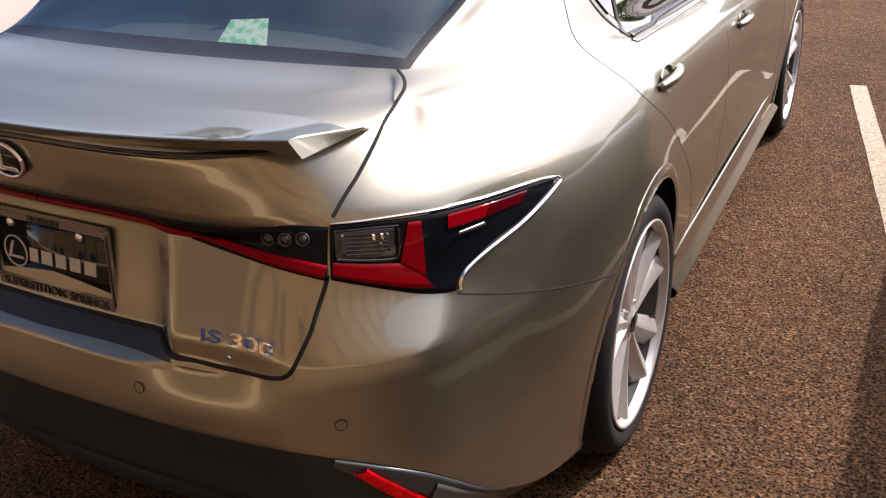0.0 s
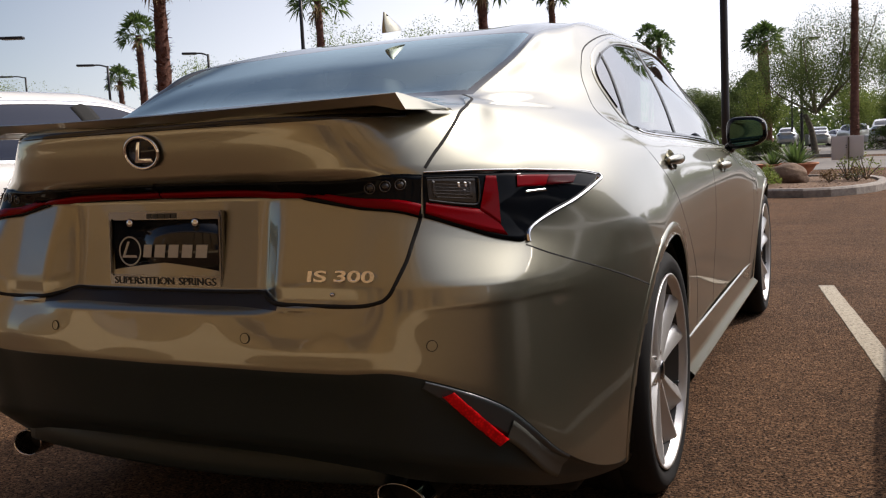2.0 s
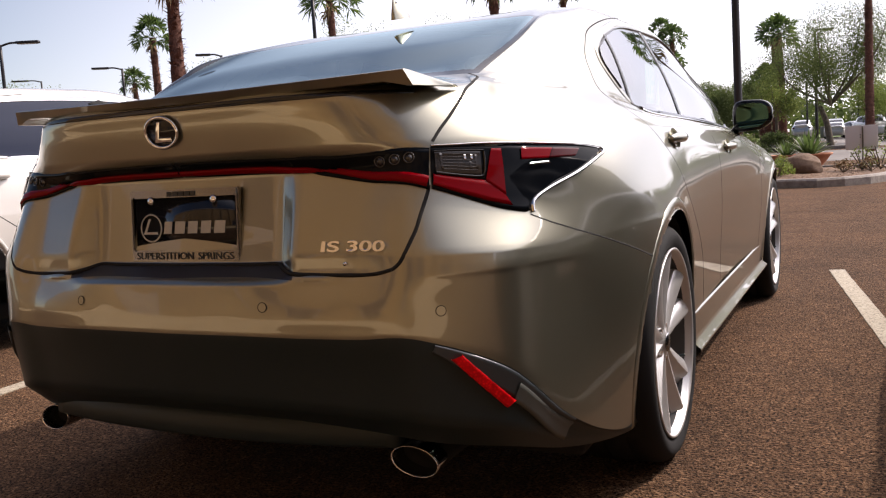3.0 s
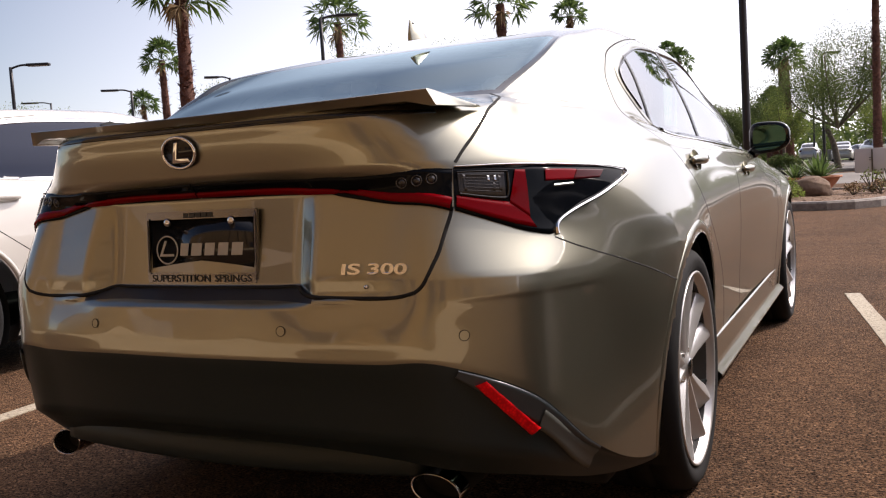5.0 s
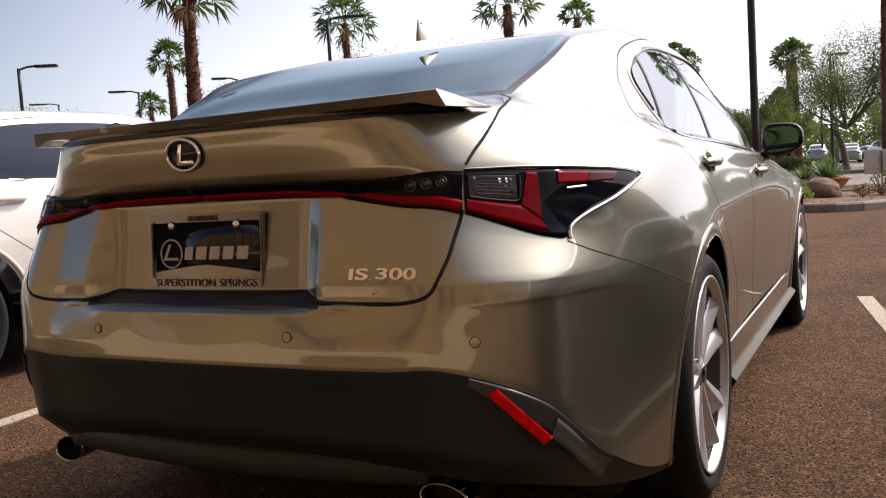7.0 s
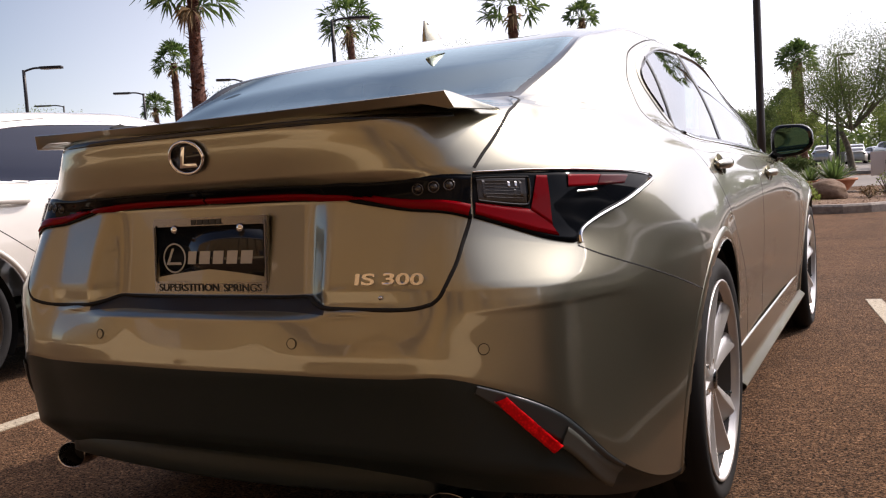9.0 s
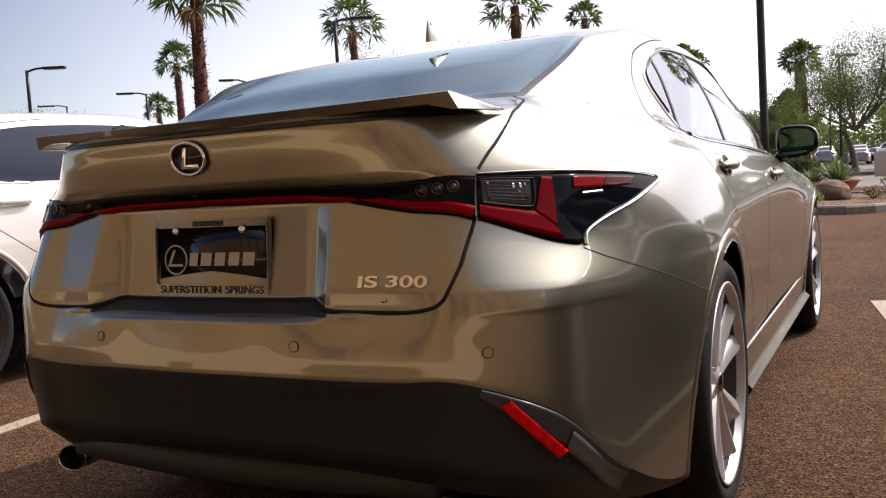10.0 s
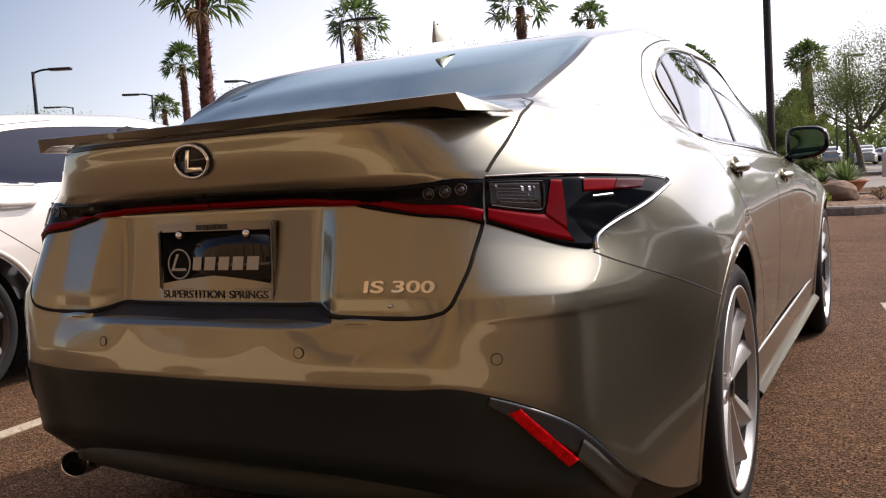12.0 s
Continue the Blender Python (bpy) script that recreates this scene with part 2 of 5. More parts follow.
# a crease that runs from the lid's lower part round the bumper and fades on the flank
fold = STATIONS[6] * .8 + STATIONS[7] * .2
fold[2:7] = (.324, -.002, .713), (.455, .012, .713), (.600, .020, .709), (.735, .136, .704), (.798, .294, .702)
STATIONS = np.concatenate([STATIONS[:7], fold[None], STATIONS[7:], ridge])  # rows upwards, columns from the tail round to the nose
CREASE = {5: 1.0, 6: 1.0, 7: 1.0, 9: 0.9, 10: 1.0, 3: 1.0, 1: 1.0}
LONG = np.array([0, 0, 1, 1, 1, 1, .9, .3] + [0] * 9)  # the fold runs on round the corner
FADE = np.array([1, 1, 1, .8, .3, 0, 0] + [0] * 10)
BRIM = np.array([1] * 8 + [0] * 9)  # the lower edge of the painted bumper
EDGE = {1: 1.0, 2: 1.0}  # sharp columns, in the rows round the plate's recess


def hermite(P, n, axis, crease=None, everywhere=False):
    """Smooth curves through the rows of P along an axis, n steps to each span."""
    P = np.moveaxis(P, axis, 0)
    m = len(P)
    d = np.linalg.norm(np.diff(P, axis=0), axis=2).mean(1)
    h = np.maximum(d, 1e-3)[:, None, None]
    slope = np.diff(P, axis=0) / h
    left, right = np.empty_like(P), np.empty_like(P)
    left[0] = right[0] = slope[0]
    left[-1] = right[-1] = slope[-1]
    for i in range(1, m - 1):
        t = (slope[i - 1] * h[i] + slope[i] * h[i - 1]) / (h[i] + h[i - 1])
        k = (crease or {}).get(i, 0) * (1 if everywhere or not crease else {7: LONG, 3: BRIM, 1: BRIM}.get(i, FADE)[:P.shape[1], None])
        left[i], right[i] = t + (slope[i - 1] - t) * k, t + (slope[i] - t) * k
    out = []
    for i in range(m - 1):
        for s in np.arange(n[i]) / n[i]:
            a, b = 2 * s**3 - 3 * s**2 + 1, s**3 - 2 * s**2 + s
            c, e = -2 * s**3 + 3 * s**2, s**3 - s**2
            out.append(a * P[i] + b * h[i] * right[i] + c * P[i + 1] + e * h[i] * left[i + 1])
    out.append(P[-1])
    return np.moveaxis(np.array(out), 0, axis)


ROW_N = [4, 4, 4, 6, 6, 4, 4, 7, 8, 5, 8, 8, 8, 8, 12, 12, 8, 5]
COL_N = [10, 4, 8, 8, 12, 12, 16, 22, 24, 28, 24, 12, 22, 14, 6, 6]
shell = hermite(STATIONS, ROW_N, 0, CREASE)
smooth_way = hermite(shell, COL_N, 1)
sharp_way = hermite(shell, COL_N, 1, EDGE, True)
row_pos = np.concatenate([i + np.arange(n) / n for i, n in enumerate(ROW_N)] + [[len(ROW_N)]])
in_recess = np.clip(1 - (np.abs(row_pos - 7.5) - 1.5) / 0.5, 0, 1)[:, None, None]
shell = smooth_way * (1 - in_recess) + sharp_way * in_recess
shell[:, 0, 0] = 0
shell[:, -1, 0] = 0
ROW_AT = np.concatenate([[0], np.cumsum(ROW_N)])
COL_AT = np.concatenate([[0], np.cumsum(COL_N)])
NR, NC = shell.shape[:2]
du, dv = np.gradient(shell, axis=1), np.gradient(shell, axis=0)
shell_n = np.cross(du, dv)
shell_n[:, 0, 0] = shell_n[:, -1, 0] = 0
shell_n /= np.linalg.norm(shell_n, axis=2, keepdims=True) + 1e-9
# a full copy of the right half, for laying things onto it
quads = [(r * NC + c, r * NC + c + 1, (r + 1) * NC + c + 1, (r + 1) * NC + c) for r in range(NR - 2) for c in range(NC - 1)]
skin = BVHTree.FromPolygons([Vector(p) for p in shell.reshape(-1, 3)], quads)


# ---------------------------------------------------------------- laying things on the shell
def on_skin(p, off=0.0):
    """The place on the right half of the shell nearest to p, lifted off along the normal."""
    q, n, _, _ = skin.find_nearest(Vector(p))
    n = -n if n.dot(Vector((q.x, q.y - 2.2, q.z - .6))) < 0 else n
    return q + n * off, n


def from_behind(x, z):
    """The place on the shell met by a line that runs forward from behind the car."""
    q, n, _, _ = skin.ray_cast(Vector((x, -1, z)), Vector((0, 1, 0)))
    return q, -n if n.y > 0 else n


def spline(pts, n):
    """n + 1 points on a smooth line through pts, evenly along its length."""
    P = [Vector(p) for p in pts]
    if len(P) == 2:
        return [P[0].lerp(P[1], i / n) for i in range(n + 1)]
    fine = []
    for i in range(len(P) - 1):
        a, b, c, d = P[max(i - 1, 0)], P[i], P[i + 1], P[min(i + 2, len(P) - 1)]
        for k in range(24):
            t = k / 24
            fine.append(.5 * ((2 * b) + (c - a) * t + (2 * a - 5 * b + 4 * c - d) * t * t + (3 * b - a - 3 * c + d) * t**3))
    fine.append(P[-1])
    acc = [0.0]
    for a, b in zip(fine, fine[1:]):
        acc.append(acc[-1] + (b - a).length)
    out, j = [], 0
    for i in range(n + 1):
        want = acc[-1] * i / n
        while j < len(acc) - 2 and acc[j + 1] < want:
            j += 1
        span = max(acc[j + 1] - acc[j], 1e-9)
        out.append(fine[j].lerp(fine[j + 1], min(max((want - acc[j]) / span, 0), 1)))
    return out


def sheet(rows, closed=False):
    """A bmesh through a grid of points (rows of equal length)."""
    bm = bmesh.new()
    V = [[bm.verts.new(p) for p in r] for r in rows]
    m = len(rows[0])
    for a, b in zip(V, V[1:]):
        for i in range(m if closed else m - 1):
            j = (i + 1) % m
            bm.faces.new((a[i], a[j], b[j], b[i]))
    return bm


def both(name, make, material, parent, sides=(1, -1), label=""):
    """make() gives a bmesh on the right half; a part of it on each side."""
    obs = []
    for side in sides:
        bm = make()
        if side < 0:
            bmesh.ops.scale(bm, vec=(-1, 1, 1), verts=bm.verts)
            bmesh.ops.reverse_faces(bm, faces=bm.faces)
        obs.append(part(name, bm, material, parent, label))
    return obs


def ribbon(pts, width, off, n=40, edge=0.0):
    def make():
        line = [on_skin(p) for p in spline(pts, n)]
        rows = []
        for i, (q, nrm) in enumerate(line):
            d = (line[min(i + 1, n)][0] - line[max(i - 1, 0)][0]).normalized()
            s = d.cross(nrm).normalized()
            rows.append([q + s * width * k + nrm * o for k, o in ((-.5, edge - .001), (-.5, edge), (-.25, edge + (off - edge) * .8), (0, off), (.25, edge + (off - edge) * .8), (.5, edge), (.5, edge - .001))])
        bm = sheet(rows)
        bmesh.ops.recalc_face_normals(bm, faces=bm.faces)
        return bm
    return make


def patch(low, high, off, nu=30, nv=8, drop=0.003):
    def make():
        a, b = spline(low, nu), spline(high, nu)
        rows = []
        for j in range(nv + 1):
            t = j / nv
            rows.append([on_skin(p.lerp(q, t), off)[0] for p, q in zip(a, b)])
        # a lip round the edge that goes down to the skin
        top = [on_skin(p, off - drop)[0] for p in b]
        bottom = [on_skin(p, off - drop)[0] for p in a]
        bm = sheet([bottom] + rows + [top])
        bmesh.ops.recalc_face_normals(bm, faces=bm.faces)
        return bm
    return make


def prism(outline, depth, m=None, bevel=0.0):
    """An outline in x, z pushed back along y, with an optional bevel."""
    bm = bmesh.new()
    f = bm.faces.new([bm.verts.new((x, 0, z)) for x, z in outline])
    r = bmesh.ops.extrude_face_region(bm, geom=[f])
    bmesh.ops.translate(bm, vec=(0, depth, 0), verts=[v for v in r["geom"] if isinstance(v, bmesh.types.BMVert)])
    bmesh.ops.recalc_face_normals(bm, faces=bm.faces)
    if bevel:
        bmesh.ops.bevel(bm, geom=list(bm.edges), offset=bevel, segments=2, affect="EDGES", profile=.6)
    if m is not None:
        bm.transform(m)
    return bm


def box(x0, x1, y0, y1, z0, z1, bevel=0.0, segments=2):
    bm = bmesh.new()
    bmesh.ops.create_cube(bm, size=1, matrix=Matrix.LocRotScale(((x0 + x1) / 2, (y0 + y1) / 2, (z0 + z1) / 2), None, (x1 - x0, y1 - y0, z1 - z0)))
    if bevel:
        bmesh.ops.bevel(bm, geom=list(bm.edges), offset=bevel, segments=segments, affect="EDGES", profile=.6)
    return bm


def lathe(profile, n=48, closed=False):
    """A profile of (radius, x) turned round the x axis."""
    rows = []
    for i in range(n):
        a = 2 * math.pi * i / n
        rows.append([(x, r * math.cos(a), r * math.sin(a)) for r, x in profile])
    bm = sheet(rows + [rows[0]], closed)
    bmesh.ops.remove_doubles(bm, verts=bm.verts, dist=1e-5)
    bmesh.ops.recalc_face_normals(bm, faces=bm.faces)
    return bm


def tube(pts, radius, n=10, ring=8, squash=1.0):
    P = spline(pts, n) if n else [Vector(p) for p in pts]
    rows = []
    for i, p in enumerate(P):
        d = (P[min(i + 1, len(P) - 1)] - P[max(i - 1, 0)]).normalized()
        s = d.cross(Vector((0, 0, 1)) if abs(d.z) < .95 else Vector((1, 0, 0))).normalized()
        u = s.cross(d)
        r = radius(i / (len(P) - 1)) if callable(radius) else radius
        rows.append([p + (s * math.cos(a) + u * math.sin(a) * squash) * r for a in [2 * math.pi * k / ring for k in range(ring)]])
    bm = sheet(rows, True)
    for end in (rows[0], rows[-1]):
        bmesh.ops.contextual_create(bm, geom=[min(bm.verts, key=lambda v: (v.co - q).length) for q in end])
    bmesh.ops.recalc_face_normals(bm, faces=bm.faces)
    return bm


def text_mesh(words, size, m, material, parent, name="lettering", depth=0.001, stretch=1.0, label=""):
    cu = bpy.data.curves.new(name, "FONT")
    cu.offset = size * .02 if depth > .002 else 0
    cu.body, cu.size, cu.extrude, cu.align_x, cu.align_y = words, size, depth, "CENTER", "CENTER"
    ob = bpy.data.objects.new(name, cu)
    scene.collection.objects.link(ob)
    bpy.context.view_layer.update()
    me = bpy.data.meshes.new_from_object(ob.evaluated_get(bpy.context.evaluated_depsgraph_get()))
    bpy.data.objects.remove(ob)
    bpy.data.curves.remove(cu)
    me.transform(m @ Matrix.Diagonal((stretch, 1, 1, 1)))
    me.materials.clear()
    me.materials.append(material)
    out = new(name, me)
    out.parent = parent
    if label:
        out["label"] = label
    return out


def oval(w, h, n=32, x=0, z=0):
    return [(x + w * math.cos(2 * math.pi * k / n), z + h * math.sin(2 * math.pi * k / n)) for k in range(n)]


def ring_mesh(w, h, t, m, n=40, k=8):
    rows = []
    for i in range(n):
        a = 2 * math.pi * i / n
        rows.append([Vector(((w + t * math.cos(b)) * math.cos(a), t * math.sin(b), (h + t * math.cos(b)) * math.sin(a))) for b in [2 * math.pi * j / k for j in range(k)]])
    bm = sheet(rows + [rows[0]], True)
    bmesh.ops.remove_doubles(bm, verts=bm.verts, dist=1e-6)
    bmesh.ops.recalc_face_normals(bm, faces=bm.faces)
    bm.transform(m)
    return bm


# ---------------------------------------------------------------- more car materials
def pane_material(name, tint, ior=1.6, sheen=(1, 1, 1)):
    m = bpy.data.materials.new(name)
    m.use_nodes = True
    nt = m.node_tree
    nt.nodes.clear()
    out, mix = nt.nodes.new("ShaderNodeOutputMaterial"), nt.nodes.new("ShaderNodeMixShader")
    tr, gl, fr = nt.nodes.new("ShaderNodeBsdfTransparent"), nt.nodes.new("ShaderNodeBsdfGlossy"), nt.nodes.new("ShaderNodeFresnel")
    tr.inputs[0].default_value = (*tint, 1)
    gl.inputs["Roughness"].default_value = 0.005
    gl.inputs["Color"].default_value = (*sheen, 1)
    fr.inputs[0].default_value = ior
    # both faces of the pane reflect: 2 R / (1 + R)
    up, two = nt.nodes.new("ShaderNodeMath"), nt.nodes.new("ShaderNodeMath")
    up.operation, two.operation = "ADD", "DIVIDE"
    nt.links.new(fr.outputs[0], up.inputs[0])
    up.inputs[1].default_value = 1.0
    nt.links.new(fr.outputs[0], two.inputs[0])
    nt.links.new(up.outputs[0], two.inputs[1])
    dbl = nt.nodes.new("ShaderNodeMath")
    dbl.operation = "MULTIPLY"
    nt.links.new(two.outputs[0], dbl.inputs[0])
    dbl.inputs[1].default_value = 2.0
    nt.links.new(dbl.outputs[0], mix.inputs[0])
    nt.links.new(tr.outputs[0], mix.inputs[1])
    nt.links.new(gl.outputs[0], mix.inputs[2])
    nt.links.new(mix.outputs[0], out.inputs[0])
    return m


rear_glass = pane_material("rear_window_glass", (.74, .92, .92), 1.66, (.82, .98, 1.0))
side_glass = pane_material("side_window_glass", (.45, .52, .48), 2.4)
red_lens = mat("red_lens", (.17, .001, .004), 0.06, Specular_IOR_Level=0.08)
reflector_red = mat("reflector_red", (.95, .004, .006), 0.35, Specular_IOR_Level=0.2)
rn = tex(reflector_red, "ShaderNodeTexVoronoi", 150.0)
rw = tex(reflector_red, "ShaderNodeTexNoise", 26.0)
into(reflector_red, mixed(reflector_red, ramp(reflector_red, rn.outputs["Distance"], [(0, (1, .012, .012)), (.6, (.62, .002, .006))]), ramp(reflector_red, rw.outputs[0], [(.35, (.62, .5, .5)), (.62, (1, 1, 1))]), 1.0, "MULTIPLY"), "Base Color")
dark_red = mat("dark_red_lens", (.055, .001, .003), 0.08, Specular_IOR_Level=0.15)
lamp_black = mat("smoked_lens", (.004, .005, .007), 0.04, Specular_IOR_Level=0.09)
clear_lens = mat("clear_grey_lens", (.032, .029, .028), 0.10, 0.3)
led = mat("lamp_lens", (.065, .062, .062), 0.15, 0.6)
rim_silver = mat("alloy_silver", (.60, .59, .585), 0.30, 0.62)
# rim alloy darkened, with the shade inside the wheel put into the colour
barrel_shade = mat("shaded_alloy", (.045, .045, .047), 0.5, 0.5)
disc_steel = mat("brake_disc", (.28, .27, .26), 0.35, 1.0)
# green put into the glass colour in place of reflected trees
mirror_glass = mat("mirror_glass", (.16, .34, .27), 0.01, 1.0)
seat_mat = mat("dark_seat_leather", (.10, .098, .098), 0.55)
cabin_mat = mat("cabin_trim", (.03, .03, .031), 0.7)
white_ink = mat("grey_white_print", (.40, .39, .36), 0.5)
black_ink = mat("black_print", (.012, .012, .012), 0.5)
frame_silver = mat("cap_silver", (.33, .33, .335), 0.10, 1.0)
frame_chrome = mat("smoked_chrome", (.27, .27, .27), 0.16, 1.0)


letter_chrome = mat("lettering_chrome", (.85, .85, .86), 0.06, 1.0)
# bumper plastic lightened: the sky and light its facets catch are in the colour
blade_lit = mat("lit_bumper_plastic", (.075, .080, .074), 0.4)
blade_sky = mat("sky_lit_satin_plastic", (.036, .045, .052), 0.28, Specular_IOR_Level=0.6)
step_black = mat("dark_step_plastic", (.02, .02, .024), 0.38)


# ---------------------------------------------------------------- car panels
ARCH, HUB_Z = 0.374, 0.333
AXLES = (1.0, 3.8)
# draw the cells near each wheel arch onto its circle
arched = shell.copy()
for hub in AXLES:
    side = (arched[..., 0] > .6) & (arched[..., 2] < .80)
    d = np.hypot(arched[..., 1] - hub, arched[..., 2] - HUB_Z)
    near = side & (np.abs(d - ARCH) < .013)
    k = ARCH / np.maximum(d, 1e-6)
    arched[..., 1] = np.where(near, hub + (arched[..., 1] - hub) * k, arched[..., 1])
    arched[..., 2] = np.where(near, HUB_Z + (arched[..., 2] - HUB_Z) * k, arched[..., 2])

LID_Z = (.66, .668, .674, .681, .691, .703, .728, .757, .786, .827, .927, .979, 1.015, 1.043, 1.063, 1.091)
LID_X = (.40, .475, .516, .545, .559, .568, .5785, .588, .5925, .5985, .600, .608, .610, .607, .588, .544)
DOOR_Z = (.18, .25, .48, .68, .82, .93, 1.03, 1.154, 1.25, 1.33)
DOOR_Y = (1.64, 1.62, 1.59, 1.35, 1.16, 1.0, .945, .99, 1.06, 1.30)
WINDOW = [(1.27, 1.004), (1.17, 1.062), (1.115, 1.12), (1.115, 1.172), (1.19, 1.217), (1.35, 1.260), (1.62, 1.302), (2.1, 1.320), (2.42, 1.300), (2.78, 1.18), (3.05, 1.02), (3.14, .955), (2.9, .94), (2.0, .982)]


def inside(y, z, poly):
    hit = False
    for (a, b), (c, d) in zip(poly, poly[1:] + poly[:1]):
        if (b > z) != (d > z) and y < (c - a) * (z - b) / (d - b) + a:
            hit = not hit
    return hit


def panel(x, y, z, r, c):
    """Which panel a cell of the shell belongs to."""
    if x > .6 and z < .80 and min(math.hypot(y - h, z - HUB_Z) for h in AXLES) < ARCH:
        return "arch"
    R, C = ROW_AT, COL_AT
    if r < R[3] and c < C[8]:
        return "lower_bumper"
    if r >= R[16]:
        return "roof"
    if R[14] <= r and c < C[5]:
        edge = r < R[14] + 2 or c >= C[5] - 6 or r >= R[16] - 1
        return "window_border" if edge else "rear_window"
    if R[14] <= r and c >= C[12]:
        return "windshield"
    if inside(y, z, WINDOW) and x > .5:
        return "pane"
    if R[6] <= r < R[14] and x < np.interp(z, LID_Z, LID_X) and y < .48:
        return "trunk_lid"
    if R[5] + 1 <= r < R[6] and c < C[2]:
        return "bumper_step"
    if y < 1.0 and z < np.interp(y, (0, .232, .316, .424, .731, .9), (.95 if x < .6 else .771, .771, .736, .699, .610, .56)):
        return "rear_bumper"
    if y < np.interp(z, DOOR_Z, DOOR_Y):
        return "quarter_panel"
    if y < 2.0:
        return "rear_door"
    if y < 3.20 and r < R[16]:
        return "front_door"
    if r >= R[10] and c >= C[13] - 6:
        return "hood"
    return "front_bumper" if y > 4.25 else "front_fender"


PANEL = {}
for r in range(NR - 1):
    for c in range(NC - 1):
        p = shell[r:r + 2, c:c + 2].reshape(4, 3).mean(0)
        PANEL.setdefault(panel(*p, r, c), []).append((r, c))


def shell_part(name, cells, material, parent, sides, label="", s=1.0, k=1.0):
    verts, norms, faces, middle = [], [], [], {}
    for side in sides:
        ids = {}
        for r, c in cells:
            f = []
            for a, b in ((r, c), (r, c + 1), (r + 1, c + 1), (r + 1, c)):
                if b == 0 and (a, b) in middle:
                    ids[a, b] = middle[a, b]
                if (a, b) not in ids:
                    ids[a, b] = len(verts)
                    if b == 0:
                        middle[a, b] = len(verts)
                    p = arched[a, b]
                    verts.append((p[0] * side, 1 + (p[1] - 1) * k, p[2] * s))
                    norms.append(shell_n[a, b] * (side, 1, 1))
                f.append(ids[a, b])
            faces.append(f if side > 0 else f[::-1])
    return from_arrays(name, verts, faces, norms, material, parent, label)


car = empty("car", "silver metallic sedan with chrome trim, parked in a stall", "car")
for name in ("trunk_lid", "rear_bumper", "roof", "hood", "front_bumper"):
    shell_part(name, PANEL[name], paint, car, (1, -1))
for name in ("quarter_panel", "rear_door", "front_door", "front_fender"):
    for side in (1, -1):
        shell_part(name, PANEL[name], paint, car, (side,))
shell_part("bumper_step", PANEL["bumper_step"], step_black, car, (1, -1), "dark plastic step under the trunk lid")
shell_part("lower_bumper", PANEL["lower_bumper"], black_plastic, car, (1, -1), "matt black lower bumper")
shell_part("rear_window", PANEL["rear_window"], rear_glass, car, (1, -1), "tinted rear window").visible_shadow = False
shell_part("window_border", PANEL["window_border"], gloss_black, car, (1, -1), "black window border")
shell_part("windshield", PANEL["windshield"], rear_glass, car, (1, -1), "clear windshield").visible_shadow = False


def divider(z):
    return 1.232 + max(0, z - 1.02) * .2


for side in (1, -1):
    groups = {"quarter_window": [], "rear_side_window": [], "front_side_window": []}
    for r, c in PANEL["pane"]:
        y, z = shell[r, c, 1], shell[r, c, 2]
        groups["quarter_window" if y < divider(z) else "rear_side_window" if y < 1.90 else "front_side_window"].append((r, c))
    for name, cells in groups.items():
        shell_part(name, cells, side_glass, car, (side,)).visible_shadow = False


def side_points(yz):
    out = []
    for y, z in yz:
        q = skin.ray_cast(Vector((2, y, z)), Vector((-1, 0, 0)))[0]
        out.append((q.x if q and q.x > .4 else .72, y, z))
    return out


# shut lines, window trim
lid_side = [(x, from_behind(x, z)[0].y, z) for x, z in list(zip(LID_X[3:10], LID_Z[3:10])) + [(.599, .842)]]
both("shut_line", ribbon(lid_side, .0078, .0006, 40), dark, car)
lid_shoulder = [(.598, .118, .931), (.603, .150, .955), (.608, .187, .979), (.609, .240, 1.013), (.607, .291, 1.043), (.598, .345, 1.055), (.588, .396, 1.064), (.570, .430, 1.078), (.544, .455, 1.089)]
both("shut_line", ribbon(lid_shoulder, .0068, .0006, 60), dark, car)
lid_low = [(0, .036, .687), (.20, .038, .688), (.262, .038, .689), (.29, .016, .681), (.325, -.004, .674), (.37, .002, .671)] + [(x, from_behind(x, z)[0].y + .002, z) for x, z in ((.42, .6695), (.475, .6695), (.516, .674), (.545, .6815))]
both("shut_line", lambda: tube(lid_low, .0048, 60, 8), dark, car)
both("shut_line", ribbon([(.772, .232, .771), (.808, .316, .736), (.837, .424, .699), (.888, .731, .610)], .004, .0005, 40), dark, car)
both("shut_line", ribbon(side_points([(1.72, 1.337), (1.42, 1.299), (1.14, 1.240), (1.03, 1.18), (.98, 1.11), (.945, 1.03), (1.0, .93), (1.16, .82), (1.35, .68), (1.55, .52), (1.61, .40), (1.62, .25)]), .0045, .0005, 90), dark, car)
both("shut_line", ribbon(side_points([(1.94, .98), (1.98, .8), (2.02, .6), (2.03, .4), (2.03, .24)]), .0045, .0005, 40), dark, car)
both("shut_line", ribbon(side_points([(3.2, .92), (3.22, .8), (3.24, .6), (3.2, .4), (3.15, .24)]), .0045, .0005, 40), dark, car)
trim_pts = side_points([WINDOW[0]] + WINDOW[1:11])
both("window_trim", ribbon(trim_pts, .030, .0022, 140, .0008), paint, car)
both("window_seal", ribbon(side_points([(y + .008 * (1 if y < 1.3 else 0), z - .014 * (1 if z > 1.2 else 0)) for y, z in WINDOW[1:11]]), .005, .0065, 140, .001), gloss_black, car, label="black rubber seal")
both("window_trim", ribbon(side_points([(1.24, 1.0), (1.3, .998), (2.0, .977), (2.9, .935), (3.14, .948)]), .022, .006, 80, .001), gloss_black, car)
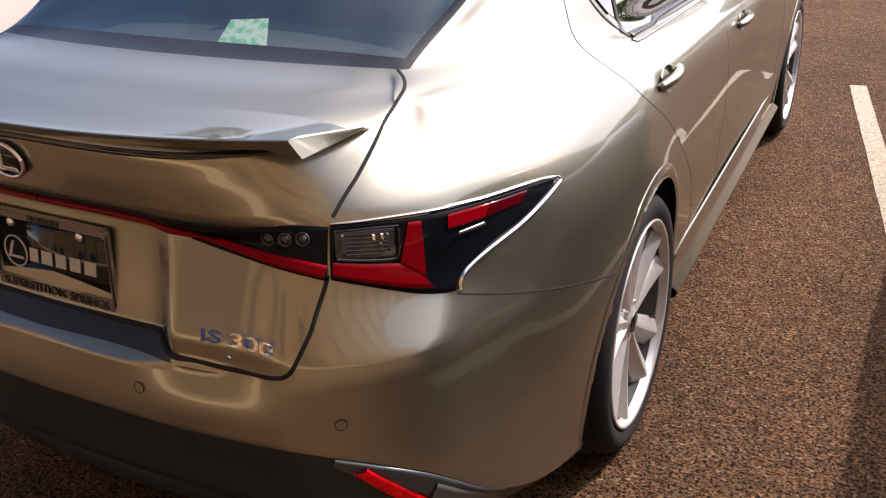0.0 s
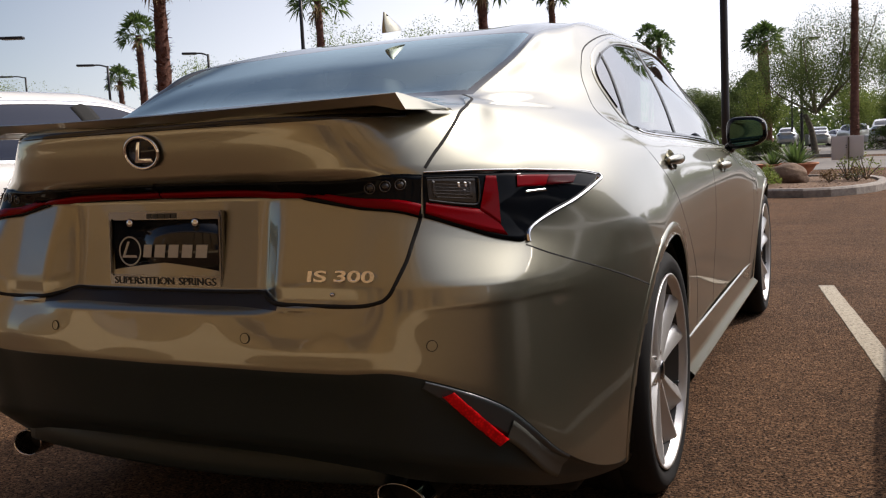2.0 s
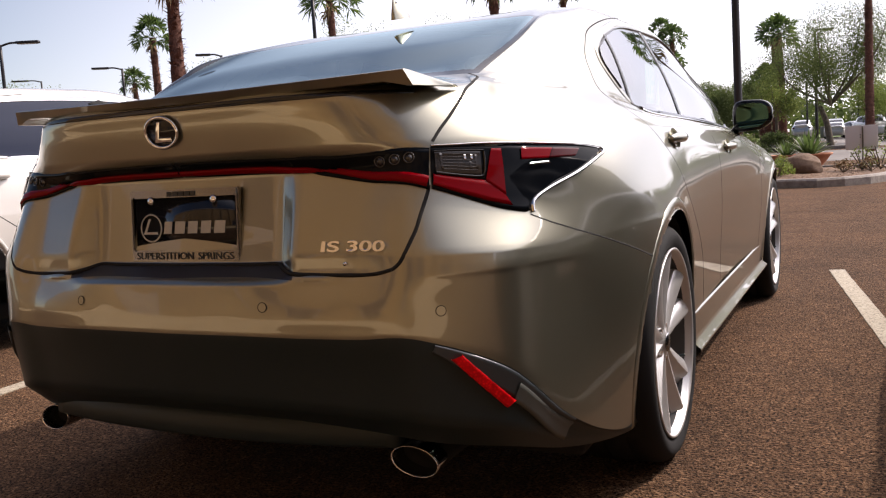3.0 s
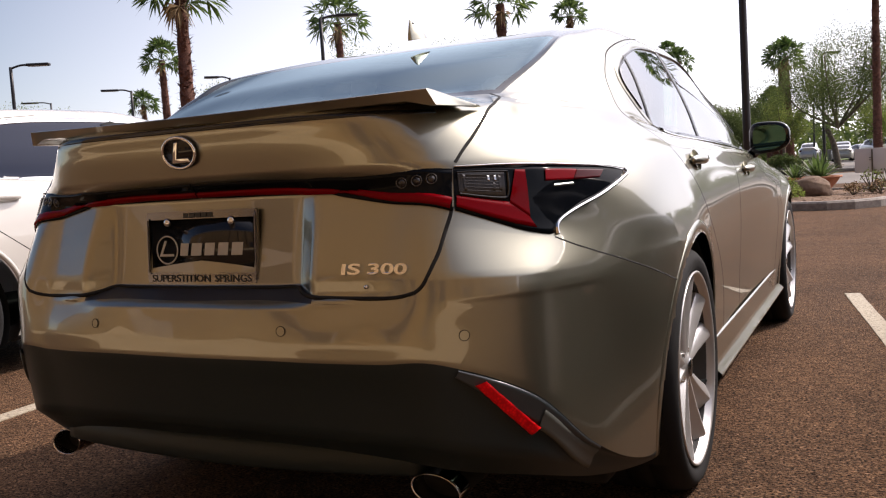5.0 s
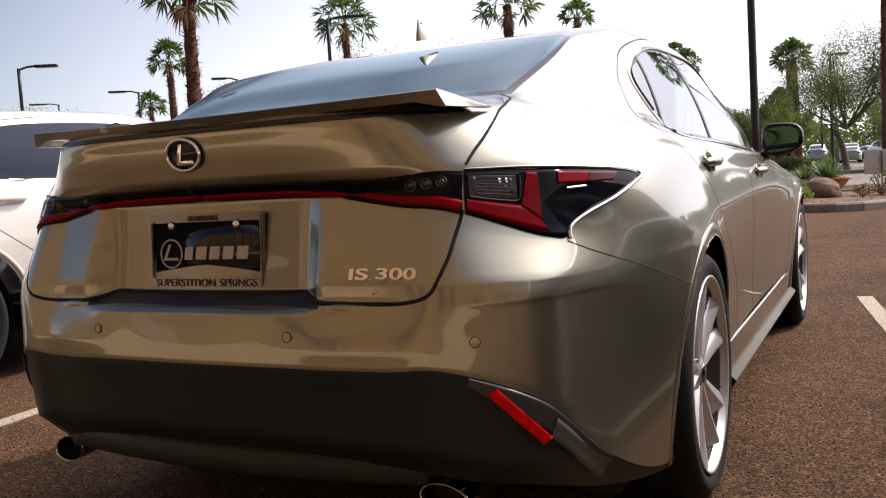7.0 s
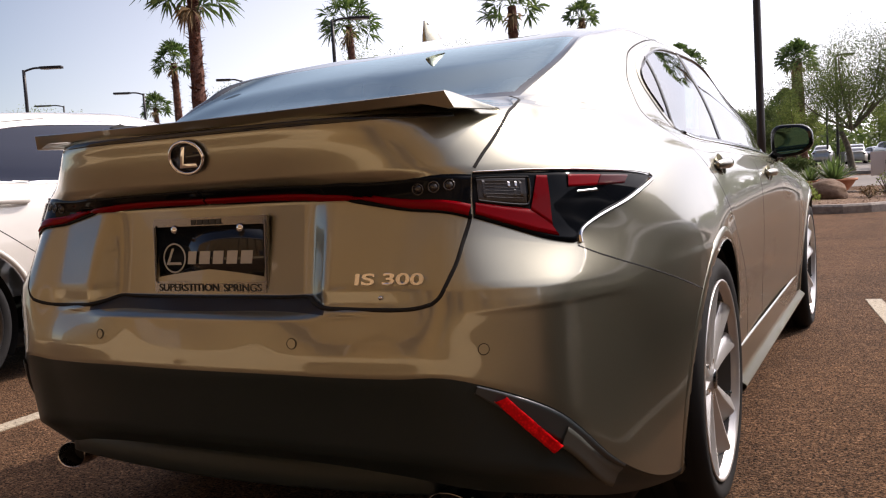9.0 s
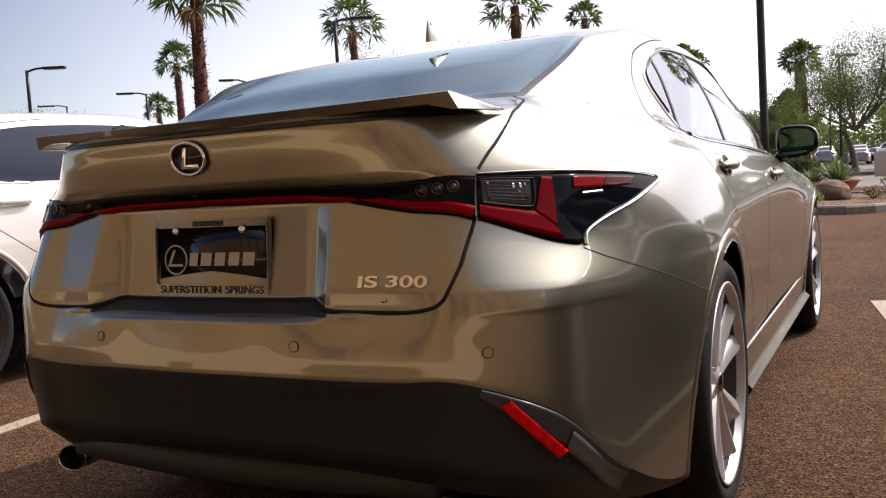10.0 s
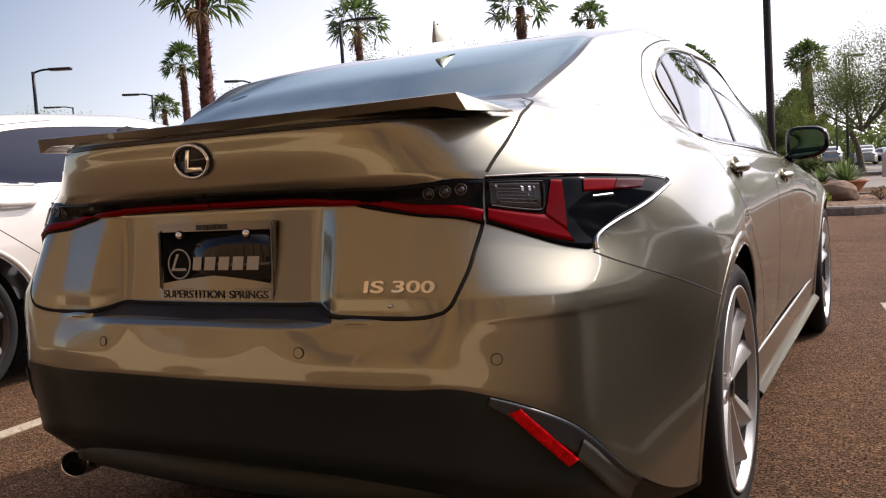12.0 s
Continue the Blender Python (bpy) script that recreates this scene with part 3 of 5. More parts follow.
both("belt_moulding", ribbon(side_points([(1.22, .995), (1.3, .985), (2.0, .964), (2.9, .922), (3.15, .93)]), .009, .005, 80, .001), chrome, car, label="chrome belt moulding")
both("pillar_trim", ribbon(side_points([(divider(z), z) for z in (1.232, 1.18, 1.1, 1.0)]), .026, .004, 30, .001), gloss_black, car)
both("pillar_trim", ribbon(side_points([(1.93, 1.312), (1.90, 1.2), (1.89, 1.1), (1.91, .985)]), .050, .004, 30, .001), gloss_black, car)

# rolled lips round the wheel arches
both("arch_lip", ribbon([(.9, 1.0 + (ARCH + .020) * math.cos(a), HUB_Z + (ARCH + .020) * math.sin(a)) for a in [math.radians(203 - 226 * k / 24) for k in range(25)]], .034, .0025, 80, -.001), paint, car)
both("arch_lip", ribbon([(.9, 3.8 + (ARCH + .020) * math.cos(a), HUB_Z + (ARCH + .020) * math.sin(a)) for a in [math.radians(203 - 226 * k / 24) for k in range(25)]], .034, .0025, 80, -.001), paint, car)

# ---------------------------------------------------------------- rear lamps
for side in (1, -1):
    one = (side,)
    lamp = both("rear_lamp", patch([(.5955, .098, .829), (.653, .122, .814), (.709, .168, .791), (.735, .200, .779), (.752, .236, .771), (.757, .250, .786), (.787, .320, .826), (.814, .400, .849), (.833, .497, .882)],
                [(.5985, .106, .921), (.647, .133, .922), (.68, .16, .921), (.71, .19, .919), (.73, .224, .917), (.75, .26, .914), (.78, .33, .909), (.81, .42, .902), (.834, .50, .892)], .004, 60, 12, .006), lamp_black, car, one, "smoked rear lamp with red and clear lenses")[0]
    both("red_lens", patch([(.598, .100, .836), (.65, .122, .821), (.700, .160, .803), (.733, .200, .789)], [(.598, .106, .857), (.64, .128, .852), (.690, .166, .843), (.716, .182, .835)], .0075, 24, 4), red_lens, lamp, one)
    both("red_lens", patch([(.690, .166, .842), (.7285, .19, .812)], [(.698, .188, .908), (.714, .204, .907)], .0078, 6, 12), red_lens, lamp, one)
    both("clear_lens", patch([(.606, .105, .862), (.685, .162, .852)], [(.603, .112, .909), (.682, .169, .906)], .007, 16, 8), clear_lens, lamp, one, "clear grey lens")
    both("lens_border", ribbon([(.604, .108, .862), (.645, .13, .857), (.680, .16, .852), (.688, .167, .858), (.689, .172, .88), (.6875, .175, .903)], .006, .0085, 40, .006), gloss_black, lamp, one)
    both("lens_border", ribbon([(.602, .112, .908), (.64, .135, .909), (.687, .175, .906)], .004, .0085, 30, .006), gloss_black, lamp, one)
    for k in range(6):
        z = .868 + .0068 * k
        both("lens_rib", patch([(.612, .115, z), (.676, .158, z - .004)], [(.612, .115, z + .0012), (.676, .158, z - .0028)], .0080, 10, 2, .001), led, lamp, one)
    for k, (x, z0, z1) in enumerate(((.613, .868, .904), (.655, .889, .899), (.664, .868, .884), (.667, .889, .899), (.675, .868, .899))):
        y = .115 + .66 * (x - .613)
        both("lens_rib", patch([(x, y, z0), (x + .004, y + .002, z0 - .001)], [(x, y, z1), (x + .004, y + .002, z1 - .001)], .0084, 2, 6, .001), chrome if k % 2 else led, lamp, one)
    both("marker_lens", patch([(.746, .240, .882), (.781, .312, .880)], [(.744, .246, .906), (.785, .330, .902)], .007, 14, 6), red_lens, lamp, one, "dark red marker lens")
    both("marker_lens", patch([(.782, .314, .880), (.812, .398, .880)], [(.786, .332, .902), (.816, .420, .897)], .007, 14, 6), dark_red, lamp, one, "dark red marker lens")
    both("lamp_trim", ribbon([(.602, .104, .925), (.66, .14, .926), (.73, .224, .921), (.78, .32, .914), (.82, .45, .904), (.838, .508, .895)], .006, .0075, 70, .001), chrome, lamp, one, "thin chrome lamp surround")
    both("lamp_trim", ribbon([(.838, .508, .895), (.843, .517, .886), (.836, .496, .876), (.813, .404, .845), (.787, .324, .822), (.764, .270, .801), (.757, .252, .786), (.760, .246, .770)], .0105, .0085, 80, .001), chrome, lamp, one, "chrome lamp surround")
    both("reflector_strip", patch([(.753, .255, .868), (.782, .312, .869)], [(.757, .258, .873), (.778, .308, .874)], .009, 8, 2, .001), chrome, lamp, one)
    bar = both("lid_lamp", patch([(0.002, .068, .884), (.294, .08, .879), (.37, .075, .868), (.475, .075, .850), (.5945, .090, .829)],
               [(0.002, .04, .921), (.316, .052, .921), (.40, .065, .920), (.48, .079, .919), (.5965, .106, .918)], .004, 60, 8, .006), lamp_black, car, one, "smoked lamp bar with a red strip")[0]
    both("red_strip", patch([(0.002, .066, .895), (.30, .072, .889), (.38, .070, .877), (.478, .070, .857), (.5925, .085, .836)],
               [(0.002, .06, .905), (.308, .062, .900), (.382, .068, .888), (.480, .072, .873), (.593, .096, .855)], .0095, 60, 3, .006), red_lens, bar, one, "red light strip")
    for x in (.494, .524, .553):
        q, n = on_skin((x, .10, .894), .0045)
        m = Matrix.Translation((q.x * side, q.y, q.z)) @ Vector((0, -1, 0)).rotation_difference(Vector((n.x * side, n.y, n.z))).to_matrix().to_4x4()
        part("lamp_ring", ring_mesh(.0105, .0105, .0016, m, 20, 6), led, bar)
        part("lamp_lens", prism(oval(.008, .008, 16), -.001, m), led, bar)

# ---------------------------------------------------------------- trunk lid things
def spoiler_rows(side):
    rows = []
    for k in range(25):
        u = k / 24
        x = (.570 if side > 0 else .556) * u
        yl = -.006 + .066 * u**2.2
        zl = 1.062 + .012 * u**2
        front = .165 + .055 * u
        zf = on_skin((x, front, 1.07), -.001)[0].z
        h = .016 + .003 * u + .013 * max(0, (u - .92) / .08)
        zm = zl * .42 + zf * .58
        rows.append([(front, zf), (front * .55 + yl * .45, zm), (front * .18 + yl * .82, zl - .001), (yl + .003, zl + .0006), (yl, zl - .001), (yl + .013, zl - h), (yl + .018, zl - h - .001), (yl + .07 + .09 * u**3, zl - h + .002)])
        rows[-1] = [Vector((x * side, y, z)) for y, z in rows[-1]]
    # the end facet leans back and sweeps forward to a point
    rows.append([p + Vector((o * side, 0, 0)) for p, o in zip(rows[24], (.004, .003, .002, .001, .001, .014, .014, .014))])
    for t in (.4, .8, 1.0):
        last = [(.26, 1.043), (.25, 1.047), (.238, 1.0475), (.234, 1.0475), (.232, 1.047), (.234, 1.0445), (.236, 1.0435), (.26, 1.041)]
        rows.append([a.lerp(Vector((.600 * side, y, z)), t) for a, (y, z) in zip(rows[25], last)])
    return rows


rows = spoiler_rows(-1)[:0:-1] + spoiler_rows(1)
bm = sheet(rows)
bmesh.ops.recalc_face_normals(bm, faces=bm.faces)
sp = part("spoiler", bm, paint, car, "slim lip spoiler in body colour")
sp.data.set_sharp_from_angle(angle=radians(28))

# shade under the spoiler's lip, laid on the lid as a black strip
both("spoiler_seal", ribbon([(x, from_behind(x, 1.036)[0].y, 1.036) for x in (0, .1, .2, .3, .4, .48, .54)], .012, .0012, 50), gloss_black, sp, label="black strip for the shade under the spoiler")

q, n = on_skin((-.009, 0, .986), .002)
tilt = Matrix.Translation(q) @ Matrix.Rotation(math.atan2(n.z, -n.y), 4, "X").inverted()
badge = part("badge", prism(oval(.047, .0355), -.006, tilt), gloss_black, car, "oval chrome badge with a dark centre")
part("badge_ring", ring_mesh(.0455, .034, .0042, tilt @ Matrix.Translation((0, -.006, 0))), chrome, badge)
part("badge_mark", prism([(-.006, .024), (.004, .024), (-.008, -.012), (.026, -.012), (.029, -.021), (-.021, -.021)], -.004, tilt @ Matrix.Translation((0, -.005, 0)), .0012), chrome, badge)

# number plate with its frame
plate_m = pose(.000, .053, .776, -4) @ Matrix.Diagonal((1.06, 1, 1.12, 1))
plate = part("plate", prism([(-.140, -.062), (.140, -.062), (.140, .064), (-.140, .064)], .004, plate_m), gloss_black, car, "black dealer plate in a silver frame")
outer, inner = [(-.152, -.074), (.152, -.074), (.152, .074), (-.152, .074)], [(-.144, -.050), (.144, -.050), (.144, .058), (-.144, .058)]
bm = bmesh.new()
V = {}
for tag, loop in (("o", outer), ("i", inner)):
    for d in (-.006, .005):
        V[tag, d] = [bm.verts.new((x, d, z)) for x, z in loop]
for i in range(4):
    j = (i + 1) % 4
    bm.faces.new((V["o", -.006][i], V["o", -.006][j], V["i", -.006][j], V["i", -.006][i]))
    bm.faces.new((V["o", -.006][i], V["o", .005][i], V["o", .005][j], V["o", -.006][j]))
    bm.faces.new((V["i", -.006][i], V["i", -.006][j], V["i", .005][j], V["i", .005][i]))
bmesh.ops.recalc_face_normals(bm, faces=bm.faces)
bmesh.ops.bevel(bm, geom=[e for e in bm.edges if all(abs(abs(v.co.x) - .152) < 1e-4 for v in e.verts) or abs(e.verts[0].co.y + .006) < 1e-4 and abs(e.verts[1].co.y + .006) < 1e-4], offset=.003, segments=2, affect="EDGES")
bm.transform(plate_m)
part("plate_frame", bm, frame_chrome, plate, "dark chrome frame", smooth=False)
up_m = plate_m @ pose(0, -.0065, 0, 90)
for words, x in (("SUPERSTITION", -.053), ("SPRINGS", .089)):
    text_mesh(words, .0205, up_m @ Matrix.Translation((x, -.0622, 0)), black_ink, plate, "lettering", .0006, 1.24)
for x, w in ((-.034, .012), (-.017, .014), (.0, .014), (.017, .014), (.033, .012)):
    part("print_bar", prism([(x - w / 2, .060), (x + w / 2, .060), (x + w / 2, .070), (x - w / 2, .070)], -.001, plate_m @ Matrix.Translation((0, -.006, 0))), black_ink, plate, smooth=False)
for x in (-.088, .088):
    part("bolt", lathe([(0, .006), (.006, .006), (.0085, .003), (.0085, -.004)], 12), chrome, plate).matrix_basis = plate_m @ pose(x, -.004, .052, 0, 0, -90)
part("logo_ring", ring_mesh(.030, .028, .0018, plate_m @ Matrix.Translation((-.094, -.001, -.004)), 32, 6), white_ink, plate)
part("logo_mark", prism([(-.100, .015), (-.094, .015), (-.107, -.012), (-.076, -.012), (-.074, -.017), (-.116, -.017)], -.0015, plate_m @ Matrix.Translation((0, -.001, 0))), white_ink, plate, smooth=False)
for x, w in ((-.044, .026), (-.010, .032), (.026, .030), (.062, .030), (.099, .032)):
    part("logo_bar", prism([(x - w / 2, -.016), (x + w / 2 - .004, -.016), (x + w / 2, .009), (x - w / 2 + .004, .009)], -.0012, plate_m @ Matrix.Translation((0, -.001, 0))), white_ink, plate, smooth=False)
# the model's lettering, standing on the lid
for words, at in (("IS", .409), ("300", .488)):
    letters = text_mesh(words, .029, Matrix.Identity(4), letter_chrome, car, "lettering", .004, 2.08, "chrome raised lettering")
    for v in letters.data.vertices:
        q, n = from_behind(at + v.co.x, .7250 + v.co.y)
        v.co = q + n * (.0042 + v.co.z)

for x, z in ((.262, .607), (-.270, .612), (.634, .596), (-.634, .596)):
    q, n = from_behind(abs(x), z)
    m = Matrix.Translation((math.copysign(q.x, x), q.y, q.z)) @ Vector((0, -1, 0)).rotation_difference(Vector((math.copysign(n.x, x) if x else n.x, n.y, n.z))).to_matrix().to_4x4()
    m = m @ Matrix.Translation((0, -.0015, 0))
    s = part("parking_sensor", prism(oval(.0095, .0095, 20), .002, m), paint, car, smooth=False)
    part("sensor_ring", ring_mesh(.0103, .0103, .0007, m, 24, 5), dark, s)
q, n = on_skin((.441, 0, .693), .001)
part("lock_cap", prism(oval(.004, .004, 12, q.x, q.z), -.003, Matrix.Translation((0, q.y, 0))), chrome, car)

# ---------------------------------------------------------------- lower bumper
for side in (1, -1):
    one = (side,)
    out = 0 if side > 0 else .03
    both("reflector", patch([(.629 + out, .064 + out, .505), (.665 + out, .100 + out, .447), (.702 + out, .140 + out, .386)], [(.648 + out, .072 + out, .511), (.685 + out, .110 + out, .455), (.721 + out, .149 + out, .397)], .013 if side > 0 else .003, 16, 4, .014), reflector_red, car, one, "slim red reflector")
    brim = [Vector(p) for p in shell[ROW_AT[3], COL_AT[4]:COL_AT[7] + 1] if .622 < p[0] < .812][::2]
    blade = [p + Vector((-.026, -.004, -.036)) * min(1, .25 + i / 5) for i, p in enumerate(brim)]
    both("bumper_blade", patch([p + Vector((0, 0, -.007)) for p in blade], [p + Vector((0, 0, -.003)) for p in brim], .006, 30, 6, .007), blade_sky, car, one)
    both("bumper_blade", patch([p + Vector((-.002, 0, -.016)) for p in blade[-7:]], [p.lerp(q, .6) + Vector((.004, 0, 0)) for p, q in zip(blade[-7:], brim[-7:])], .010, 20, 4, .010), blade_lit, car, one, "lower facet, greyed for the light it catches")
    # tail pipe
    m = Matrix.Translation((.512 if side > 0 else -.585, .115 if side > 0 else .108, .266 if side < 0 else .253)) @ Matrix.Rotation(radians(10 * side), 4, "Y")
    rows = []
    for y, s in ((.05, .96), (.02, .99), (0, 1.0), (-.006, 1.0), (-.008, .98), (-.004, .95), (.02, .93), (.05, .92)):
        rows.append([m @ Vector((.056 * s * math.cos(a), y, .033 * s * math.sin(a))) for a in [2 * math.pi * k / 40 for k in range(40)]])
    bm = sheet(rows, True)
    bmesh.ops.recalc_face_normals(bm, faces=bm.faces)
    pipe = part("tail_pipe", bm, chrome, car, "oval chrome tail pipe")
    part("pipe_inside", prism(oval(.051, .029, 32), .30, m @ Matrix.Translation((0, .045, 0))), dark, pipe)
# valance under the bumper: a strip set back under the edge, closed at its ends
rows = []
for k in range(-1, 42):
    u = min(max(k, 0), 40) / 40 * 2 - 1
    x = .555 * u if u < 0 else .475 * u
    back = .045 + .050 * u * u + (.14 if k in (-1, 41) else 0)
    rows.append([Vector((x, back + .02, .352)), Vector((x, back, .338)), Vector((x, back - .003, .290)), Vector((x, back + .001, .2835)), Vector((x, back + .012, .281)), Vector((x, back + .42, .245))])
bm = sheet(rows)
bmesh.ops.recalc_face_normals(bm, faces=bm.faces)
part("valance", bm, black_plastic, car)
part("underbody", box(-.78, .78, .45, 4.4, .17, .24, .02), dark, car)

# ---------------------------------------------------------------- wheels
def wheel(parent, at, side, steer=0.0, rim=rim_silver):
    w = new("wheel")
    w.parent = parent
    w.matrix_basis = pose(*at, 0, 0, steer) @ (Matrix.Identity(4) if side > 0 else Matrix.Rotation(math.pi, 4, "Z"))
    w["label"] = "silver alloy wheel with a black tyre"
    R, b = .335, .264
    tyre = part("tyre", lathe([(b - .012, -.015), (b + .004, -.006), (b + .012, .0), (b + .03, .006), (.308, .004), (.322, -.008), (.331, -.022), (R, -.04), (R, -.078), (R - .005, -.080), (R - .005, -.086), (R, -.088), (R, -.145), (R - .005, -.147), (R - .005, -.153), (R, -.155), (R, -.20), (.325, -.225), (.30, -.238), (.25, -.235)], 96), rubber, w)
    part("rim", lathe([(b + .001, -.004), (b + .003, .001), (b, .0035), (b - .005, .001), (b - .008, -.008), (b - .016, -.02)], 96), rim, w)
    part("barrel", lathe([(b - .0155, -.019), (b - .02, -.07), (b - .04, -.10), (b - .045, -.2), (b, -.23)], 96), barrel_shade, w)
    for k in range(5):
        for s in (-1, 1):
            rows = []
            for t in (0, .12, .3, .5, .7, .88, 1.0):
                r = .038 + t * (b - .012 - .038)
                a = radians(72 * k + 25 + s * (15 - 1.0 * t) * (0.9 + .12 * t))
                wd = .025 + .016 * t if t > .05 else .025
                dx = -.030 - .003 * math.sin(math.pi * t) + .020 * t
                c = Vector((0, math.cos(a) * r, math.sin(a) * r))
                e = Vector((0, -math.sin(a), math.cos(a)))
                rows.append([c + e * wd * p + Vector((dx + q, 0, 0)) for p, q in ((-1, -.040), (-1.0, -.024), (-.80, -.018), (-.12, .003), (.08, .003), (.85, -.010), (1.0, -.016), (1.0, -.040))])
            bm = sheet(rows)
            bmesh.ops.recalc_face_normals(bm, faces=bm.faces)
            sp = part("spoke", bm, rim, w)
            sp.data.set_sharp_from_angle(angle=radians(34))
    part("hub", lathe([(0, -.022), (.026, -.022), (.030, -.026), (.052, -.030), (.066, -.042), (.070, -.075)], 40), rim, w)
    part("hub_cap", lathe([(0, -.016), (.024, -.017), (.027, -.021)], 28), frame_silver, w)
    for k in range(5):
        a = radians(72 * k + 61)
        nut = part("wheel_nut", lathe([(0, .008), (.008, .008), (.0095, 0), (.0095, -.01)], 6), chrome, w, smooth=False)
        nut.matrix_basis = pose(-.036, .050 * math.cos(a), .050 * math.sin(a))
    part("brake_disc", lathe([(.07, -.115), (.165, -.115), (.168, -.120), (.168, -.142), (.07, -.142)], 48), disc_steel, w)
    cal = box(-.155, -.095, .115, .185, -.075, .075, .012)
    part("brake_caliper", cal, disc_steel, w)
    valve = part("valve", tube([(-.03, .20, -.085), (-.012, .19, -.08)], .004, 4, 8), black_plastic, w)
    return w


for side in (1, -1):
    for y in AXLES:
        wheel(car, (.891 * side, y + .006, HUB_Z), side)
        # wheel house
        rows = [[Vector((x * side, y + (ARCH - .002) * math.cos(a), HUB_Z + (ARCH - .002) * math.sin(a))) for x in (.875, .6, .56)] for a in [radians(-28 + 236 * k / 30) for k in range(31)]]
        part("wheel_house", sheet(rows), dark, car)
        part("wheel_house", box(.52 * side - .02, .52 * side + .02, y - .37, y + .37, .2, .72), dark, car)
both("side_skirt", lambda: (lambda bm: (bmesh.ops.recalc_face_normals(bm, faces=bm.faces), bm)[1])(sheet([[Vector((x, y, z + .012 * (u - .5))) for x, z in ((.868, .346), (.8735, .342), (.8735, .338), (.866, .262), (.868, .242), (.888, .225), (.889, .219), (.876, .202), (.80, .195))] for u, y in [(k / 20, 1.43 + 1.99 * k / 20) for k in range(21)]])), paint, car)

# ---------------------------------------------------------------- mirrors, handles, aerial
for side in (1, -1):
    sections = []
    for y, w, h, cx, cz in ((2.735, .083, .059, .915, .986), (2.745, .088, .064, .915, .987), (2.79, .088, .064, .915, .988), (2.86, .078, .056, .908, .988), (2.90, .05, .036, .910, .992), (2.915, .015, .012, .905, .99)):
        sections.append([Vector(((cx + w * math.copysign(abs(math.cos(a))**.6, math.cos(a))) * side, y - .030 * math.cos(a), cz + h * math.copysign(abs(math.sin(a))**.7, math.sin(a)) * (1 if math.sin(a) > 0 else 1.12 - .42 * math.cos(a)) - .006 * math.cos(a))) for a in [2 * math.pi * k / 32 for k in range(32)]])
    bm = sheet(sections, True)
    bm.faces.new([min(bm.verts, key=lambda v: (v.co - q).length) for q in sections[0]])
    bmesh.ops.recalc_face_normals(bm, faces=bm.faces)
    mir = part("door_mirror", bm, gloss_black, car, "black door mirror on a slim arm")
    bm = bmesh.new()
    pts = [(q - Vector((.915 * side, 2.735, .984))) * .86 + Vector((.915 * side, 2.735, .984)) for q in sections[0]]
    lens = bm.faces.new([bm.verts.new((p.x, 2.729 - (p.x * side - .915) * .375, p.z)) for p in pts])
    lens.normal_update()
    if lens.normal.y > 0:
        lens.normal_flip()
    part("mirror_glass", bm, mirror_glass, mir, smooth=False)
    part("mirror_arm", tube([(.78 * side, 2.84, .885), (.82 * side, 2.83, .900), (.86 * side, 2.80, .945)], lambda t: .040 - .010 * t, 8, 12, .55), gloss_black, mir)
    for y, z in ((1.245, .905), (2.235, .86)):
        q, n = on_skin((.9, y, z))
        m = Matrix.Translation((q.x * side, q.y, q.z))
        cup = []
        for k, o in ((1.0, .002), (.86, -.004), (.6, -.012), (.02, -.016)):
            cup.append([Vector((on_skin((.9, y - .02 + .062 * k * math.cos(a), z + .030 * k * math.sin(a)))[0].x * side + (o + .0025) * side, y - .02 + .062 * k * math.cos(a), z + .030 * k * math.sin(a))) for a in [2 * math.pi * j / 28 for j in range(28)]])
        bm = sheet(cup, True)
        bmesh.ops.recalc_face_normals(bm, faces=bm.faces)
        handle = part("door_handle", tube([(side * (q.x + .004), y - .10, z - .004), (side * (q.x + .014), y - .07, z), (side * (q.x + .020), y, z + .001), (side * (q.x + .014), y + .07, z + .001), (side * (q.x + .002), y + .10, z)], lambda t: .0135 - .005 * abs(2 * t - 1)**2, 20, 12, 1.15), paint, car, "pull handle in body colour")
        part("handle_cup", bm, paint, handle)
# roof aerial shaped like a fin
rows = []
for t in (0, .15, .35, .55, .75, .9, 1.0):
    z = 1.350 + .060 * t + .004
    front, back = 1.29 - .118 * t**.8, 1.145 + .014 * t
    wd = .022 * (1 - t)**1.25 + .003
    zz = z if t else 1.345
    rows.append([Vector((wd * sgn * math.sin(math.pi * u)**.8, back + (front - back) * u, zz + (.024 * u * (1 - t)))) for sgn, us in ((1, (0, .1, .3, .6, .85, 1)), (-1, (.85, .6, .3, .1))) for u in us])
bm = sheet(rows, True)
bmesh.ops.contextual_create(bm, geom=[v for v in bm.verts if v.co.z > 1.398])
bmesh.ops.recalc_face_normals(bm, faces=bm.faces)
part("roof_aerial", bm, paint, car, "fin shaped roof aerial")

# ---------------------------------------------------------------- cabin
part("parcel_shelf", box(-.56, .56, .52, 1.0, 1.0, 1.03, .01), cabin_mat, car)
part("cabin_floor", box(-.72, .72, .9, 3.4, .25, .33, .02), cabin_mat, car)


